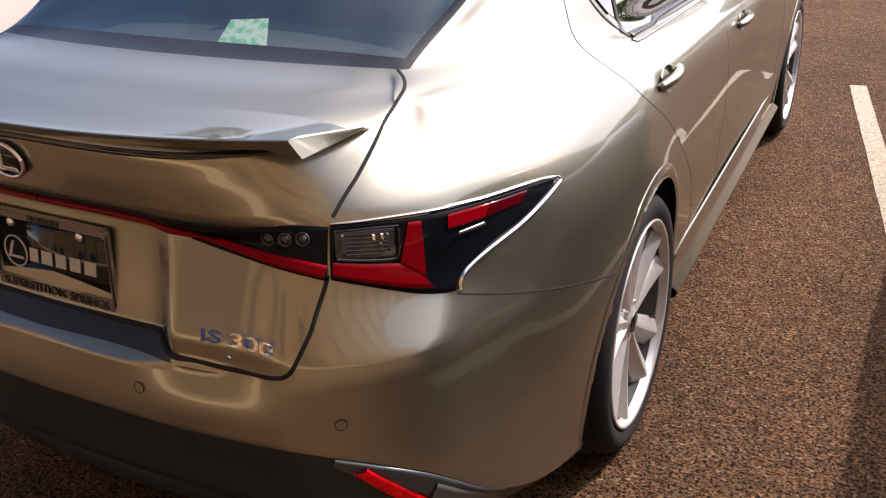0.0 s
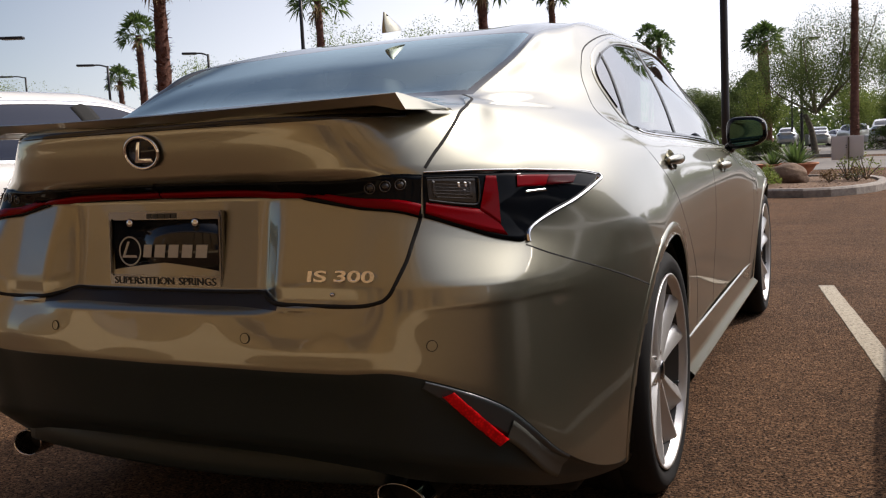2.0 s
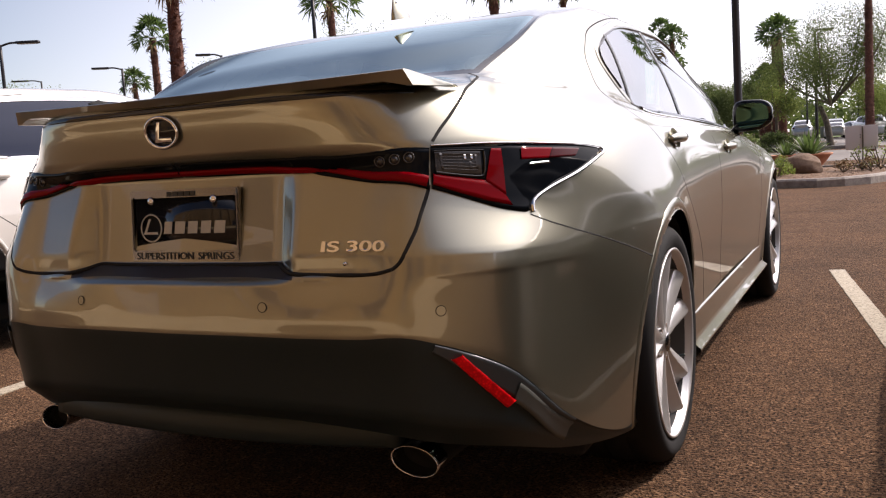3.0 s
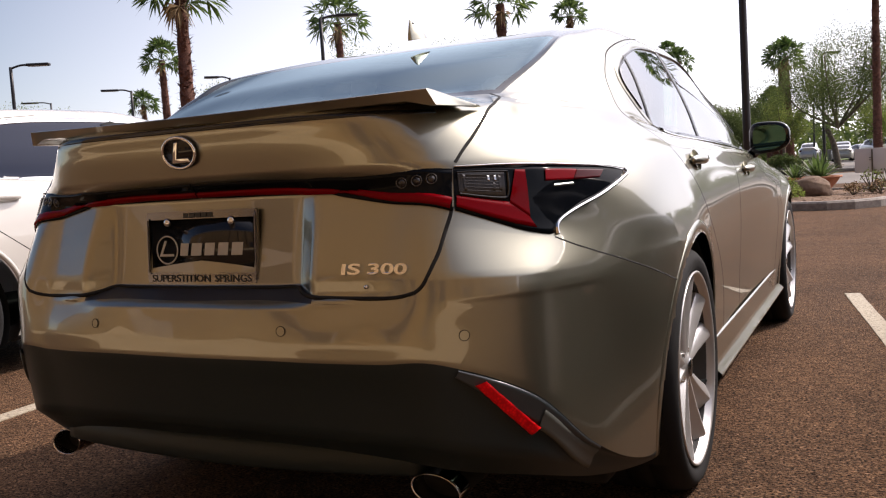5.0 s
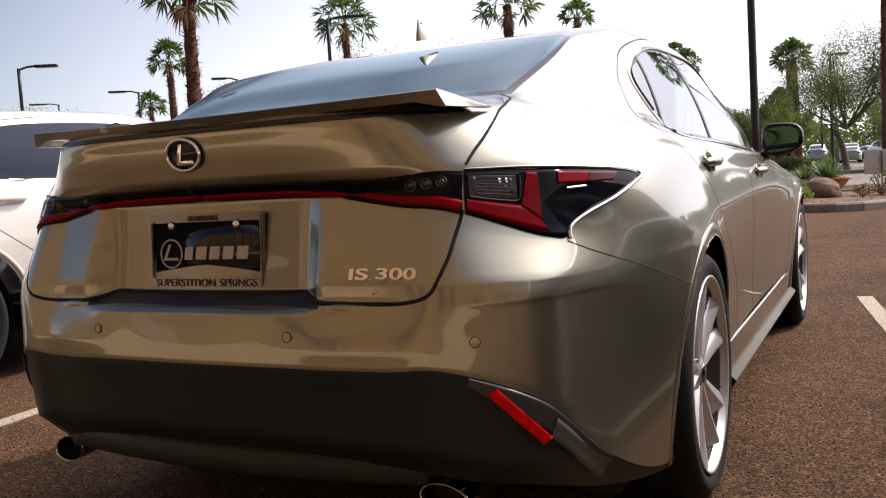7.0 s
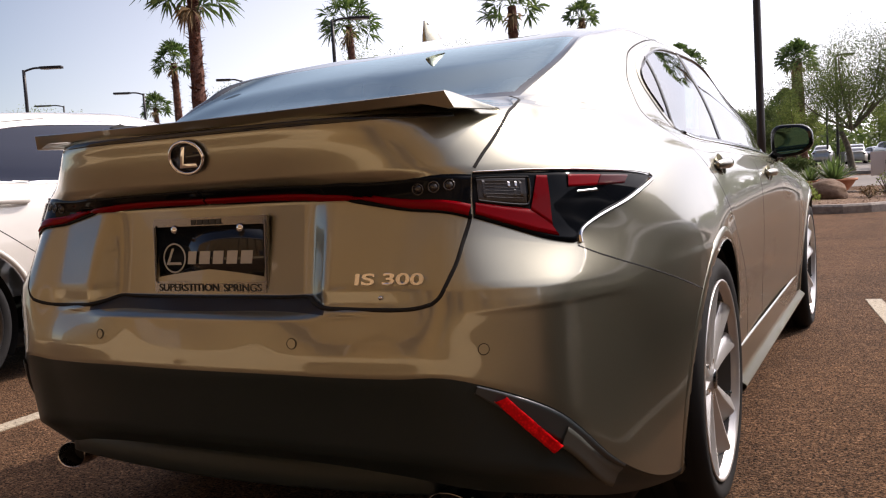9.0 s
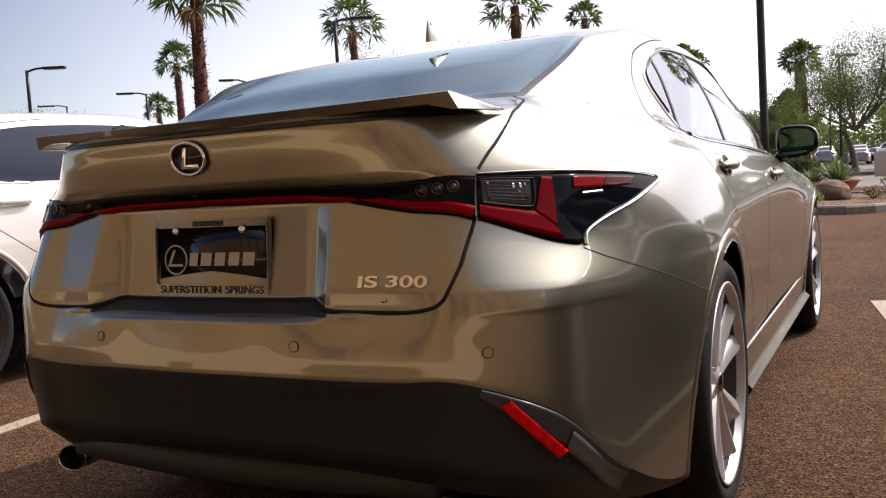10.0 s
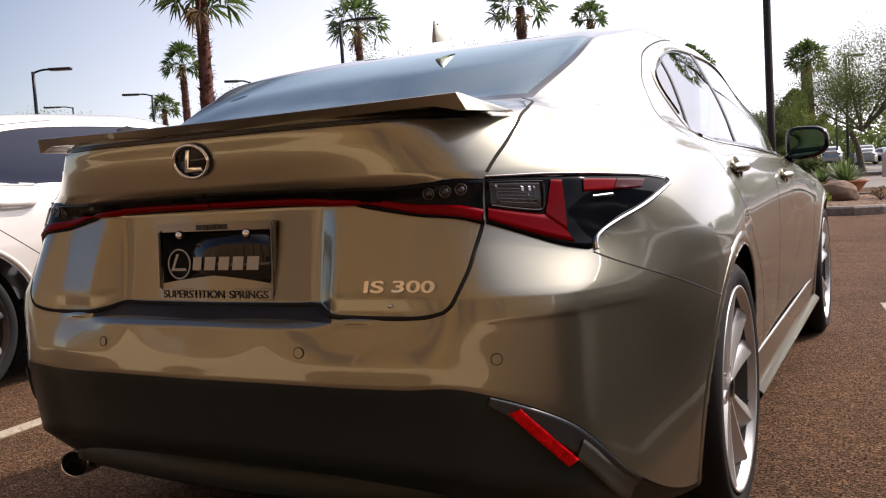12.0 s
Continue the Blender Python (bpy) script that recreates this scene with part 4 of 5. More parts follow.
def seat(parent, x, y, w, tall):
    s = part("seat", box(-w / 2, w / 2, -.05, .50, .34, .56, .05, 3), seat_mat, parent)
    s.matrix_basis = pose(x, y, 0)
    b = part("backrest", box(-w / 2, w / 2, -.07, .07, 0, tall, .06, 3), seat_mat, s)
    b.matrix_basis = pose(0, -.06, .48, 14)
    h = part("headrest", box(-.13, .13, -.05, .05, 0, .17, .045, 3), seat_mat, s)
    h.matrix_basis = pose(0, -.06 - tall * .25 - .01, .48 + tall * .95 + .05, 12)
    for k in (-.05, .05):
        p = part("headrest_post", tube([(k, -.06 - tall * .25, .46 + tall * .93), (k, -.075 - tall * .25, .48 + tall * .95 + .08)], .006, 3, 8), chrome, s)


seat(car, .38, 2.45, .50, .58)
seat(car, -.38, 2.45, .50, .58)
for x in (.42, 0, -.42):
    seat(car, x, 1.28, .44, .52 if x else .46)
part("dashboard", box(-.74, .74, 3.15, 3.6, .62, .93, .06, 3), cabin_mat, car)
part("steering_wheel", ring_mesh(.18, .18, .014, pose(-.38, 2.98, .86, -22), 32, 8), cabin_mat, car)
part("inner_door", box(.70, .74, 1.1, 3.3, .35, .93, .015), cabin_mat, car)
part("inner_door", box(-.74, -.70, 1.1, 3.3, .35, .93, .015), cabin_mat, car)
part("rear_mirror", box(-.11, .11, 2.88, 2.91, 1.20, 1.26, .01), cabin_mat, car)
# papers left inside
paper = mat("green_printed_paper", (.30, .62, .36), 0.6)
pn = tex(paper, "ShaderNodeTexNoise", 60.0, Detail=2.0)
into(paper, ramp(paper, pn.outputs[0], [(.42, (.22, .60, .34)), (.55, (.72, .80, .70))]), "Base Color")
bm = bmesh.new()
bm.faces.new([bm.verts.new(p) for p in ((-.02, .60, 1.034), (.10, .66, 1.034), (.06, .74, 1.10), (-.02, .70, 1.10))])
part("paper", bm, paper, car, "creased green and white paper", smooth=False)
part("shelf_vent", box(-.36, -.16, .62, .66, 1.03, 1.042, .004), gloss_black, car)
bm = bmesh.new()
bm.faces.new([bm.verts.new((.682, y, z)) for y, z in ((1.70, 1.03), (1.92, 1.03), (1.92, 1.17), (1.70, 1.17))])
part("window_sticker", bm, paper, car, "green printed sticker inside the window", smooth=False)
part("tail_brace", box(-.6, .6, .25, .9, .62, .95, .03), dark, car)


# the tail's far half is bent forward and shifted sideways to fit the camera's view
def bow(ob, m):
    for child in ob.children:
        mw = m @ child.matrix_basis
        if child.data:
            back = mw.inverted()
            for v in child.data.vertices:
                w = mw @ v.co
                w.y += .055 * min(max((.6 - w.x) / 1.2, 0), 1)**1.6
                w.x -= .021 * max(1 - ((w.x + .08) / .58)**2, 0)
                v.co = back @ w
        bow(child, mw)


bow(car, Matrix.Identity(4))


# ---------------------------------------------------------------- ground
asphalt = mat("brown_grey_asphalt", (.06, .045, .036), 0.95, Specular_IOR_Level=0.12)
a1 = tex(asphalt, "ShaderNodeTexNoise", 1.3, Detail=4.0, Roughness=0.6)
a2 = tex(asphalt, "ShaderNodeTexVoronoi", 120.0, Randomness=1.0)
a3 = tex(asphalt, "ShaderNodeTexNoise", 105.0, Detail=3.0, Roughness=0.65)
a4 = tex(asphalt, "ShaderNodeTexNoise", 0.11, Detail=3.0)
a5 = tex(asphalt, "ShaderNodeTexVoronoi", 42.0, Randomness=1.0)
stones = ramp(asphalt, a2.outputs["Color"], [(0.0, (.066, .039, .023)), (0.4, (.112, .066, .039)), (0.75, (.162, .099, .060)), (1.0, (.30, .20, .13))])
clumps = ramp(asphalt, a5.outputs["Color"], [(0.1, (.70, .69, .68)), (0.9, (1.22, 1.2, 1.18))])
grime = ramp(asphalt, a1.outputs[0], [(0.3, (.72, .70, .69)), (0.7, (1.15, 1.08, 1.02))])
wide = ramp(asphalt, a4.outputs[0], [(0.35, (.86, .84, .82)), (0.65, (1.12, 1.1, 1.08))])
# low spots coloured near black, so shade between the grains is in the colour
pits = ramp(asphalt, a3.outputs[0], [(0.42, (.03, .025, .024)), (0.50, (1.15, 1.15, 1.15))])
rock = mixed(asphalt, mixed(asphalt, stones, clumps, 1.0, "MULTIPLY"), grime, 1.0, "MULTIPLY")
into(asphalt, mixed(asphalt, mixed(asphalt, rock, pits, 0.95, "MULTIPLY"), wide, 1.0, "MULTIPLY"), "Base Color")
hgt = mixed(asphalt, mixed(asphalt, a2.outputs["Distance"], a5.outputs["Distance"], 0.4), a3.outputs[0], 0.6)
bump(asphalt, hgt, 1.0, 0.022)

line_paint = mat("worn_white_line", (.62, .58, .50), 0.8)
l1 = tex(line_paint, "ShaderNodeTexNoise", 70.0, Detail=5.0, Roughness=0.75)
l2 = tex(line_paint, "ShaderNodeTexVoronoi", 95.0)
into(line_paint, mixed(line_paint, ramp(line_paint, l1.outputs[0], [(0.36, (.08, .06, .045)), (0.46, (.36, .31, .235)), (0.7, (.50, .44, .34))]), ramp(line_paint, l2.outputs["Color"], [(0, (.75, .74, .72)), (1, (1, 1, 1))]), 1.0, "MULTIPLY"), "Base Color")
bump(line_paint, l1.outputs[0], 0.6, 0.006)

# distant asphalt made paler: its sunlit brightness at grazing angles is in the colour
sunlit_road = mat("sunlit_asphalt", (.16, .14, .13), 0.85)
p1 = tex(sunlit_road, "ShaderNodeTexNoise", 0.6, Detail=6.0, Roughness=0.65)
into(sunlit_road, ramp(sunlit_road, p1.outputs[0], [(0.3, (.12, .105, .095)), (0.7, (.19, .17, .155))]), "Base Color")
concrete = mat("kerb_concrete", (.42, .38, .34), 0.85)
k1 = tex(concrete, "ShaderNodeTexNoise", 14.0, Detail=6.0, Roughness=0.7)
into(concrete, ramp(concrete, k1.outputs[0], [(0.3, (.17, .145, .13)), (0.7, (.32, .29, .255))]), "Base Color")
bump(concrete, k1.outputs[0], 0.3, 0.01)
mulch = mat("brown_granite_gravel", (.22, .13, .08), 0.95)
m1 = tex(mulch, "ShaderNodeTexVoronoi", 38.0)
into(mulch, ramp(mulch, m1.outputs["Color"], [(0.1, (.07, .04, .025)), (0.6, (.17, .10, .06)), (1.0, (.26, .17, .11))]), "Base Color")
bump(mulch, m1.outputs["Distance"], 0.8, 0.02)
lawn_mat = mat("mown_grass", (.07, .11, .025), 0.9)
g1 = tex(lawn_mat, "ShaderNodeTexNoise", 0.35, Detail=6.0, Roughness=0.7)
into(lawn_mat, ramp(lawn_mat, g1.outputs[0], [(0.3, (.06, .10, .02)), (0.6, (.11, .16, .035)), (0.8, (.17, .19, .06))]), "Base Color")
desert = mat("dry_earth", (.22, .16, .11), 0.95)
d1 = tex(desert, "ShaderNodeTexNoise", 0.05, Detail=6.0)
into(desert, ramp(desert, d1.outputs[0], [(0.3, (.16, .12, .08)), (0.7, (.28, .21, .15))]), "Base Color")

bm = bmesh.new()
bmesh.ops.create_grid(bm, x_segments=8, y_segments=8, size=1500)
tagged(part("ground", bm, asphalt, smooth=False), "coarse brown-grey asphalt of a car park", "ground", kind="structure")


def slab(name, pts, z, material, label, category="ground"):
    bm = bmesh.new()
    top = [bm.verts.new((x, y, z)) for x, y in pts]
    low = [bm.verts.new((x, y, -.01)) for x, y in pts]
    bm.faces.new(top)
    for i in range(len(pts)):
        j = (i + 1) % len(pts)
        bm.faces.new((low[i], low[j], top[j], top[i]))
    bmesh.ops.recalc_face_normals(bm, faces=bm.faces)
    return tagged(part(name, bm, material, smooth=False), label, category, kind="structure")


def stripe(x0, y0, x1, y1, w):
    d = Vector((x1 - x0, y1 - y0)).normalized()
    s = Vector((-d.y, d.x)) * w / 2
    rng = random.Random(round(x0 * 100))
    n = 60
    left, right = [], []
    for k in range(n + 1):
        p = Vector((x0, y0)).lerp(Vector((x1, y1)), k / n)
        left.append(p + s * (1 + rng.uniform(-.05, .05)))
        right.append(p - s * (1 + rng.uniform(-.05, .05)))
    return [tuple(p) for p in left + right[::-1]]


slab("stall_line_1", stripe(1.165, 4.80, 1.95, -.9, .092), .004, line_paint, "worn white painted stall line on the asphalt", "road marking")
slab("stall_line_2", stripe(-2.35, 4.7, -1.85, -.6, .092), .004, line_paint, "worn white painted stall line on the asphalt", "road marking")
slab("road", [(-160, 25.5), (160, 27.5), (160, 41), (-160, 39)], .004, sunlit_road, "asphalt lane across the car park, lightened for grazing sunlight", "road")
slab("far_lot", [(-160, 43), (160, 45), (160, 92), (-160, 92)], .005, sunlit_road, "far parking lot, lightened like the lane", "parking lot")
slab("lawn", [(-260, 96), (260, 96), (320, 190), (-320, 190)], .05, lawn_mat, "green mown lawn behind the far car park", "lawn")


# ---------------------------------------------------------------- islands and kerbs
def island(outline, h, w, label):
    """A kerb of real stones round a bed of gravel."""
    top = empty("planter_island", label, "planter island", kind="structure")
    n = len(outline)
    P = [Vector((x, y)) for x, y in outline]
    c = sum(P, Vector((0, 0))) / n
    # inner edge by mitred offset
    inner = []
    for i in range(n):
        a, b, d = P[i - 1], P[i], P[(i + 1) % n]
        e = ((b - a).normalized() + (d - b).normalized()).normalized()
        q = Vector((-e.y, e.x))
        inner.append(b + q * w * (1 if (c - b).dot(q) > 0 else -1))
    step = 2
    for i in range(0, n, step):
        ids = [(i + k) % n for k in range(step + 1)]
        bm = bmesh.new()
        rows = []
        for k, j in enumerate(ids):
            o, q = P[j].copy(), inner[j].copy()
            if k in (0, step):
                m2 = (P[ids[1]] - o) * .004
                o, q = o + (m2 if k == 0 else -m2 * 0), q + (m2 if k == 0 else -m2 * 0)
            r = (q - o)
            rows.append([(o.x, o.y, -.01), (o.x, o.y, h - .03), (o.x + r.x * .18, o.y + r.y * .18, h), (q.x, q.y, h), (q.x, q.y, .02)])
        bm = sheet(rows)
        for row in (0, len(rows) - 1):
            bmesh.ops.contextual_create(bm, geom=[min(bm.verts, key=lambda v: (v.co - Vector(p)).length) for p in rows[row]])
        bmesh.ops.recalc_face_normals(bm, faces=bm.faces)
        part("kerb_stone", bm, concrete, top, smooth=False)
    bm = bmesh.new()
    ring_v = [bm.verts.new((p.x, p.y, h - .045)) for p in inner]
    mid = bm.verts.new((c.x, c.y, h + .05))
    for i in range(n):
        bm.faces.new((ring_v[i], ring_v[(i + 1) % n], mid))
    bmesh.ops.subdivide_edges(bm, edges=bm.edges, cuts=5, use_grid_fill=True)
    for v in bm.verts:
        v.co.z += noise.noise(v.co * 2.3) * .025
    bmesh.ops.recalc_face_normals(bm, faces=bm.faces)
    part("gravel_bed", bm, mulch, top, "brown granite gravel")
    rng = random.Random(7)
    verts, faces = [], []
    for k in range(700):
        a, t = rng.uniform(0, 1), rng.random()**.5 * .97
        i = rng.randrange(n)
        p = c.lerp(inner[i].lerp(inner[(i + 1) % n], a), t)
        s = rng.uniform(.008, .03)
        b = len(verts)
        z = h - .045 + (1 - t) * .095
        for q in range(5):
            an = q * 1.2566 + rng.uniform(-.3, .3)
            verts.append((p.x + s * math.cos(an), p.y + s * math.sin(an), z + rng.uniform(0, .012)))
        verts.append((p.x, p.y, z + s * .8))
        faces += [(b + q, b + (q + 1) % 5, b + 5) for q in range(5)]
    ob = from_arrays("gravel", verts, faces, None, mulch, top)
    ob["kind"] = "stuff"
    return top


out = []
for k in range(11):  # rounded end towards the right, long sides to the left
    a = radians(-90 + 180 * k / 10)
    out.append((.55 + 1.28 * math.cos(a), 16.6 + 2.9 * math.sin(a) * (1 if k > 5 else .92)))
out += [(-1.5, 20.4), (-4.5, 21.2), (-8, 21.9), (-8.6, 20.2), (-8.0, 18.6), (-4.5, 16.4), (-1.5, 14.5)]
out = [(x, y) for x, y in out]
island(out, .14, .16, "kerbed planter island with brown gravel")
island([(-3.2 + 2.4 * math.cos(radians(a)), 58.5 + 4 * math.sin(radians(a))) for a in range(0, 360, 30)], .15, .2, "far kerbed planter island under palms")
for y, x0, x1 in ((42.0, -60, 1.2), (30.8, 2.3, 60)):
    bm = box(x0, x1, y, y + .25, -.01, .15, .03)
    tagged(part("kerb", bm, concrete, smooth=False), "long grey concrete kerb along the lane", "kerb", kind="structure")
slab("pavement", [(2.4, 31.05), (60, 31.05), (60, 42), (2.4, 42)], .13, concrete, "pale concrete pavement behind a kerb", "pavement")

# ---------------------------------------------------------------- plants
leaf_a = mat("palo_verde_leaf", (.11, .15, .03), 0.7)
oi = leaf_a.node_tree.nodes.new("ShaderNodeNewGeometry")
into(leaf_a, ramp(leaf_a, oi.outputs["Random Per Island"], [(0, (.11, .16, .030)), (.5, (.19, .25, .055)), (1, (.28, .32, .09))]), "Base Color")
leaf_b = mat("dark_tree_leaf", (.05, .075, .02), 0.7)
oi = leaf_b.node_tree.nodes.new("ShaderNodeNewGeometry")
into(leaf_b, ramp(leaf_b, oi.outputs["Random Per Island"], [(0, (.055, .085, .024)), (.6, (.11, .15, .04)), (1, (.17, .20, .065))]), "Base Color")
palm_leaf = mat("palm_leaf", (.06, .10, .03), 0.55)
oi = palm_leaf.node_tree.nodes.new("ShaderNodeNewGeometry")
into(palm_leaf, ramp(palm_leaf, oi.outputs["Random Per Island"], [(0, (.035, .07, .018)), (.7, (.085, .14, .035)), (1, (.16, .21, .06))]), "Base Color")
agave_leaf = mat("agave_leaf", (.09, .15, .04), 0.5)
oi = agave_leaf.node_tree.nodes.new("ShaderNodeNewGeometry")
into(agave_leaf, ramp(agave_leaf, oi.outputs["Random Per Island"], [(0, (.05, .09, .025)), (1, (.14, .20, .06))]), "Base Color")
for m in (leaf_a, leaf_b, palm_leaf, agave_leaf):
    nt = m.node_tree
    tl, mx = nt.nodes.new("ShaderNodeBsdfTranslucent"), nt.nodes.new("ShaderNodeMixShader")
    pb, outn = nt.nodes["Principled BSDF"], nt.nodes["Material Output"]
    nt.links.new(pb.inputs["Base Color"].links[0].from_socket, tl.inputs[0])
    mx.inputs[0].default_value = .5
    nt.links.new(pb.outputs[0], mx.inputs[1])
    nt.links.new(tl.outputs[0], mx.inputs[2])
    nt.links.new(mx.outputs[0], outn.inputs[0])
dry_leaf = mat("dry_leaf", (.24, .16, .08), 0.9)
palm_bark = mat("palm_bark", (.15, .085, .06), 0.95)
b1 = tex(palm_bark, "ShaderNodeTexNoise", 7.0, Detail=6.0, Roughness=0.75)
into(palm_bark, ramp(palm_bark, b1.outputs[0], [(0.3, (.065, .026, .018)), (0.7, (.19, .085, .058))]), "Base Color")
bump(palm_bark, b1.outputs[0], 0.8, 0.05)
tree_bark = mat("tree_bark", (.12, .10, .07), 0.9)
b2 = tex(tree_bark, "ShaderNodeTexNoise", 9.0, Detail=6.0)
into(tree_bark, ramp(tree_bark, b2.outputs[0], [(0.3, (.07, .055, .04)), (0.7, (.17, .14, .10))]), "Base Color")
terracotta = mat("terracotta", (.40, .16, .085), 0.85)
t1 = tex(terracotta, "ShaderNodeTexNoise", 6.0, Detail=5.0)
into(terracotta, ramp(terracotta, t1.outputs[0], [(0.3, (.32, .12, .065)), (0.7, (.46, .20, .11))]), "Base Color")
boulder_mat = mat("brown_boulder", (.26, .17, .11), 0.9)
t2 = tex(boulder_mat, "ShaderNodeTexNoise", 5.0, Detail=8.0, Roughness=0.7)
into(boulder_mat, ramp(boulder_mat, t2.outputs[0], [(0.3, (.08, .045, .03)), (0.7, (.20, .13, .085))]), "Base Color")
bump(boulder_mat, t2.outputs[0], 0.6, 0.05)
pole_mat = mat("dark_bronze_pole", (.022, .020, .022), 0.45, 0.3)


def leaf_cloud(rng, centres, count, size, spread, droop=0.3):
    """Small leaves strewn round the given places."""
    verts, faces = [], []
    for _ in range(count):
        c = rng.choice(centres)
        o = Vector((rng.uniform(-1, 1), rng.uniform(-1, 1), rng.uniform(-1, 1)))
        p = c + o * spread * 1.7 * rng.random()**.35 / max(o.length, .3)
        d = Vector((rng.uniform(-1, 1), rng.uniform(-1, 1), rng.uniform(-1, .6) - droop)).normalized()
        s = d.cross(Vector((rng.uniform(-1, 1), rng.uniform(-1, 1), rng.uniform(-1, 1)))).normalized()
        L, w = size * rng.uniform(.6, 1.5), size * rng.uniform(.18, .34)
        b = len(verts)
        verts += [p, p + d * L * .5 + s * w, p + d * L, p + d * L * .5 - s * w]
        faces.append((b, b + 1, b + 2, b + 3))
    return verts, faces


def tree(at, height, width, leaf, label, seed, leaves=5200, size=.17, trunk_h=.28, dense=2.6):
    rng = random.Random(seed)
    top = empty("tree", label, "tree", at)
    th = height * trunk_h
    part("trunk", tube([(0, 0, -.1), (.08 * width * rng.uniform(-1, 1), .05, th * .6), (rng.uniform(-.1, .1) * width, 0, th)], lambda t: .035 * height * (1 - .35 * t) * .75, 8, 9), tree_bark, top)
    tips = []
    start = Vector((0, 0, th))
    for k in range(9):
        a = k * 2.4 + rng.uniform(-.4, .4)
        reach = width * rng.uniform(.20, .46)
        end = Vector((math.cos(a) * reach, math.sin(a) * reach, rng.uniform(.55, .98) * height))
        mid = start.lerp(end, .5) + Vector((math.cos(a) * reach * .2, math.sin(a) * reach * .2, -.02 * height))
        part("limb", tube([start, mid, end], lambda t: .0095 * height * (1 - .8 * t) + .008, 8, 6), tree_bark, top)
        for _ in range(14):
            t = rng.uniform(.40, 1.05)
            base = start.lerp(mid, t * 2) if t < .5 else mid.lerp(end, (t - .5) * 2)
            tip = base + Vector((rng.uniform(-1, 1) * width * .16, rng.uniform(-1, 1) * width * .16, rng.uniform(-.10, .16) * height))
            tips.append(tip)
            tips.append(base.lerp(tip, .5))
    verts, faces = leaf_cloud(rng, tips, int(leaves * dense * 3.2), size * .56, width * .070)
    from_arrays("crown", verts, faces, None, leaf, top)
    return top


def palm(at, height, label, seed, girth=.20, size=1.0, fronds=30, group="tall palms", shag=True):
    rng = random.Random(seed)
    top = empty("palm_tree", label, "palm tree", at, 0, group)
    lean = Vector((rng.uniform(-.02, .02) * height, rng.uniform(-.02, .02) * height, 0))
    line = [Vector((0, 0, -.1)), lean * .3 + Vector((0, 0, height * .5)), lean + Vector((0, 0, height - .35))]
    part("trunk", tube(line, lambda t: girth * (1.25 - .5 * t + .05 * math.sin(t * 60)), 40, 10), palm_bark, top)
    if shag:
        verts, faces = [], []
        for k in range(420):
            t = rng.uniform(.08, 1)
            p = line[0].lerp(line[1], t * 2) if t < .5 else line[1].lerp(line[2], t * 2 - 1)
            a = rng.uniform(0, 6.283)
            r = girth * (1.25 - .5 * t)
            o = Vector((math.cos(a), math.sin(a), 0))
            s = Vector((-o.y, o.x, 0))
            b = len(verts)
            L = rng.uniform(.10, .24) * girth / .2
            verts += [p + o * r * .9 + s * .06, p + o * r * .9 - s * .06, p + o * (r + L * .7) + Vector((0, 0, L * rng.uniform(-.3, .9)))]
            faces.append((b, b + 1, b + 2))
        from_arrays("old_leaf_base", verts, faces, None, palm_bark, top)["kind"] = "stuff"
    head = line[2]
    verts, faces = [], []
    dv, df = [], []
    for k in range(fronds + 2):
        dead = k >= fronds
        a = k * 2.39996
        el = rng.uniform(-.75, -.35) * 1.9 if dead else radians(88 - 118 * (k / fronds)**.9 + rng.uniform(-8, 8))
        d = Vector((math.cos(a) * math.cos(el), math.sin(a) * math.cos(el), math.sin(el)))
        stem = rng.uniform(.62, .98) * (.6 if dead else 1) * size
        root = head + d * .1
        fan = root + d * stem
        s = d.cross(Vector((0, 0, 1))).normalized()
        u = s.cross(d)
        V, F = (dv, df) if dead else (verts, faces)
        b = len(V)
        V += [root + s * .02, root - s * .02, fan - s * .015, fan + s * .015]
        F.append((b, b + 1, b + 2, b + 3))
        n = 15
        for j in range(n):
            f = (j / (n - 1) - .5) * radians(170)
            way = rng.uniform(-1.15, 1.15)
            across = s * math.cos(way) + u * math.sin(way)
            blade = d * math.cos(f) + across * math.sin(f)
            L = rng.uniform(.66, .90) * (1 - .25 * abs(j / (n - 1) - .5)) * (.75 if dead else 1) * size
            e = (u * math.cos(way) - s * math.sin(way)) * .5 * .05 + (across * math.cos(f) - d * math.sin(f)) * .038
            sag = Vector((0, 0, -.16 * L - (.25 if dead else 0) * L))
            b = len(V)
            mid = fan + blade * L * .55 + u * .02
            V += [fan, mid + e, fan + blade * L + sag, mid - e]
            F.append((b, b + 1, b + 2, b + 3))
    from_arrays("crown", verts, faces, None, palm_leaf, top)
    from_arrays("dry_skirt", dv, df, None, dry_leaf, top)
    return top


P_TALL = "tall fan palm with a shaggy brown trunk"
for i, (x, y, h, g, k) in enumerate([(-16.16, 19.12, 6.88, 0.205, 1), (-31.73, 35.94, 7.95, 0.21, 0.74), (-42.71, 46.23, 7.04, 0.2, 0.66), (-21.81, 37.03, 8.79, 0.21, 1), (-11.3, 31.08, 7.41, 0.2, 0.85), (-14.75, 51.03, 9.94, 0.22, 0.72), (-12.01, 67.16, 8.31, 0.22, 0.72), (-12.77, 68.03, 9, 0.22, 0.72), (-12.18, 69.16, 6.76, 0.22, 0.6), (-3.74, 58.23, 7.04, 0.21, 0.82), (-4.21, 59.19, 7.01, 0.21, 0.78), (-4.7, 59.14, 4.64, 0.2, 0.5), (-5.07, 60.11, 4.55, 0.2, 0.5), (1.16, 35.05, 9.2, 0.135, 1), (-35.7, 58.0, 7.8, .2, .8)]):
    palm((x, y, 0), h, P_TALL, 40 + i, g, k)

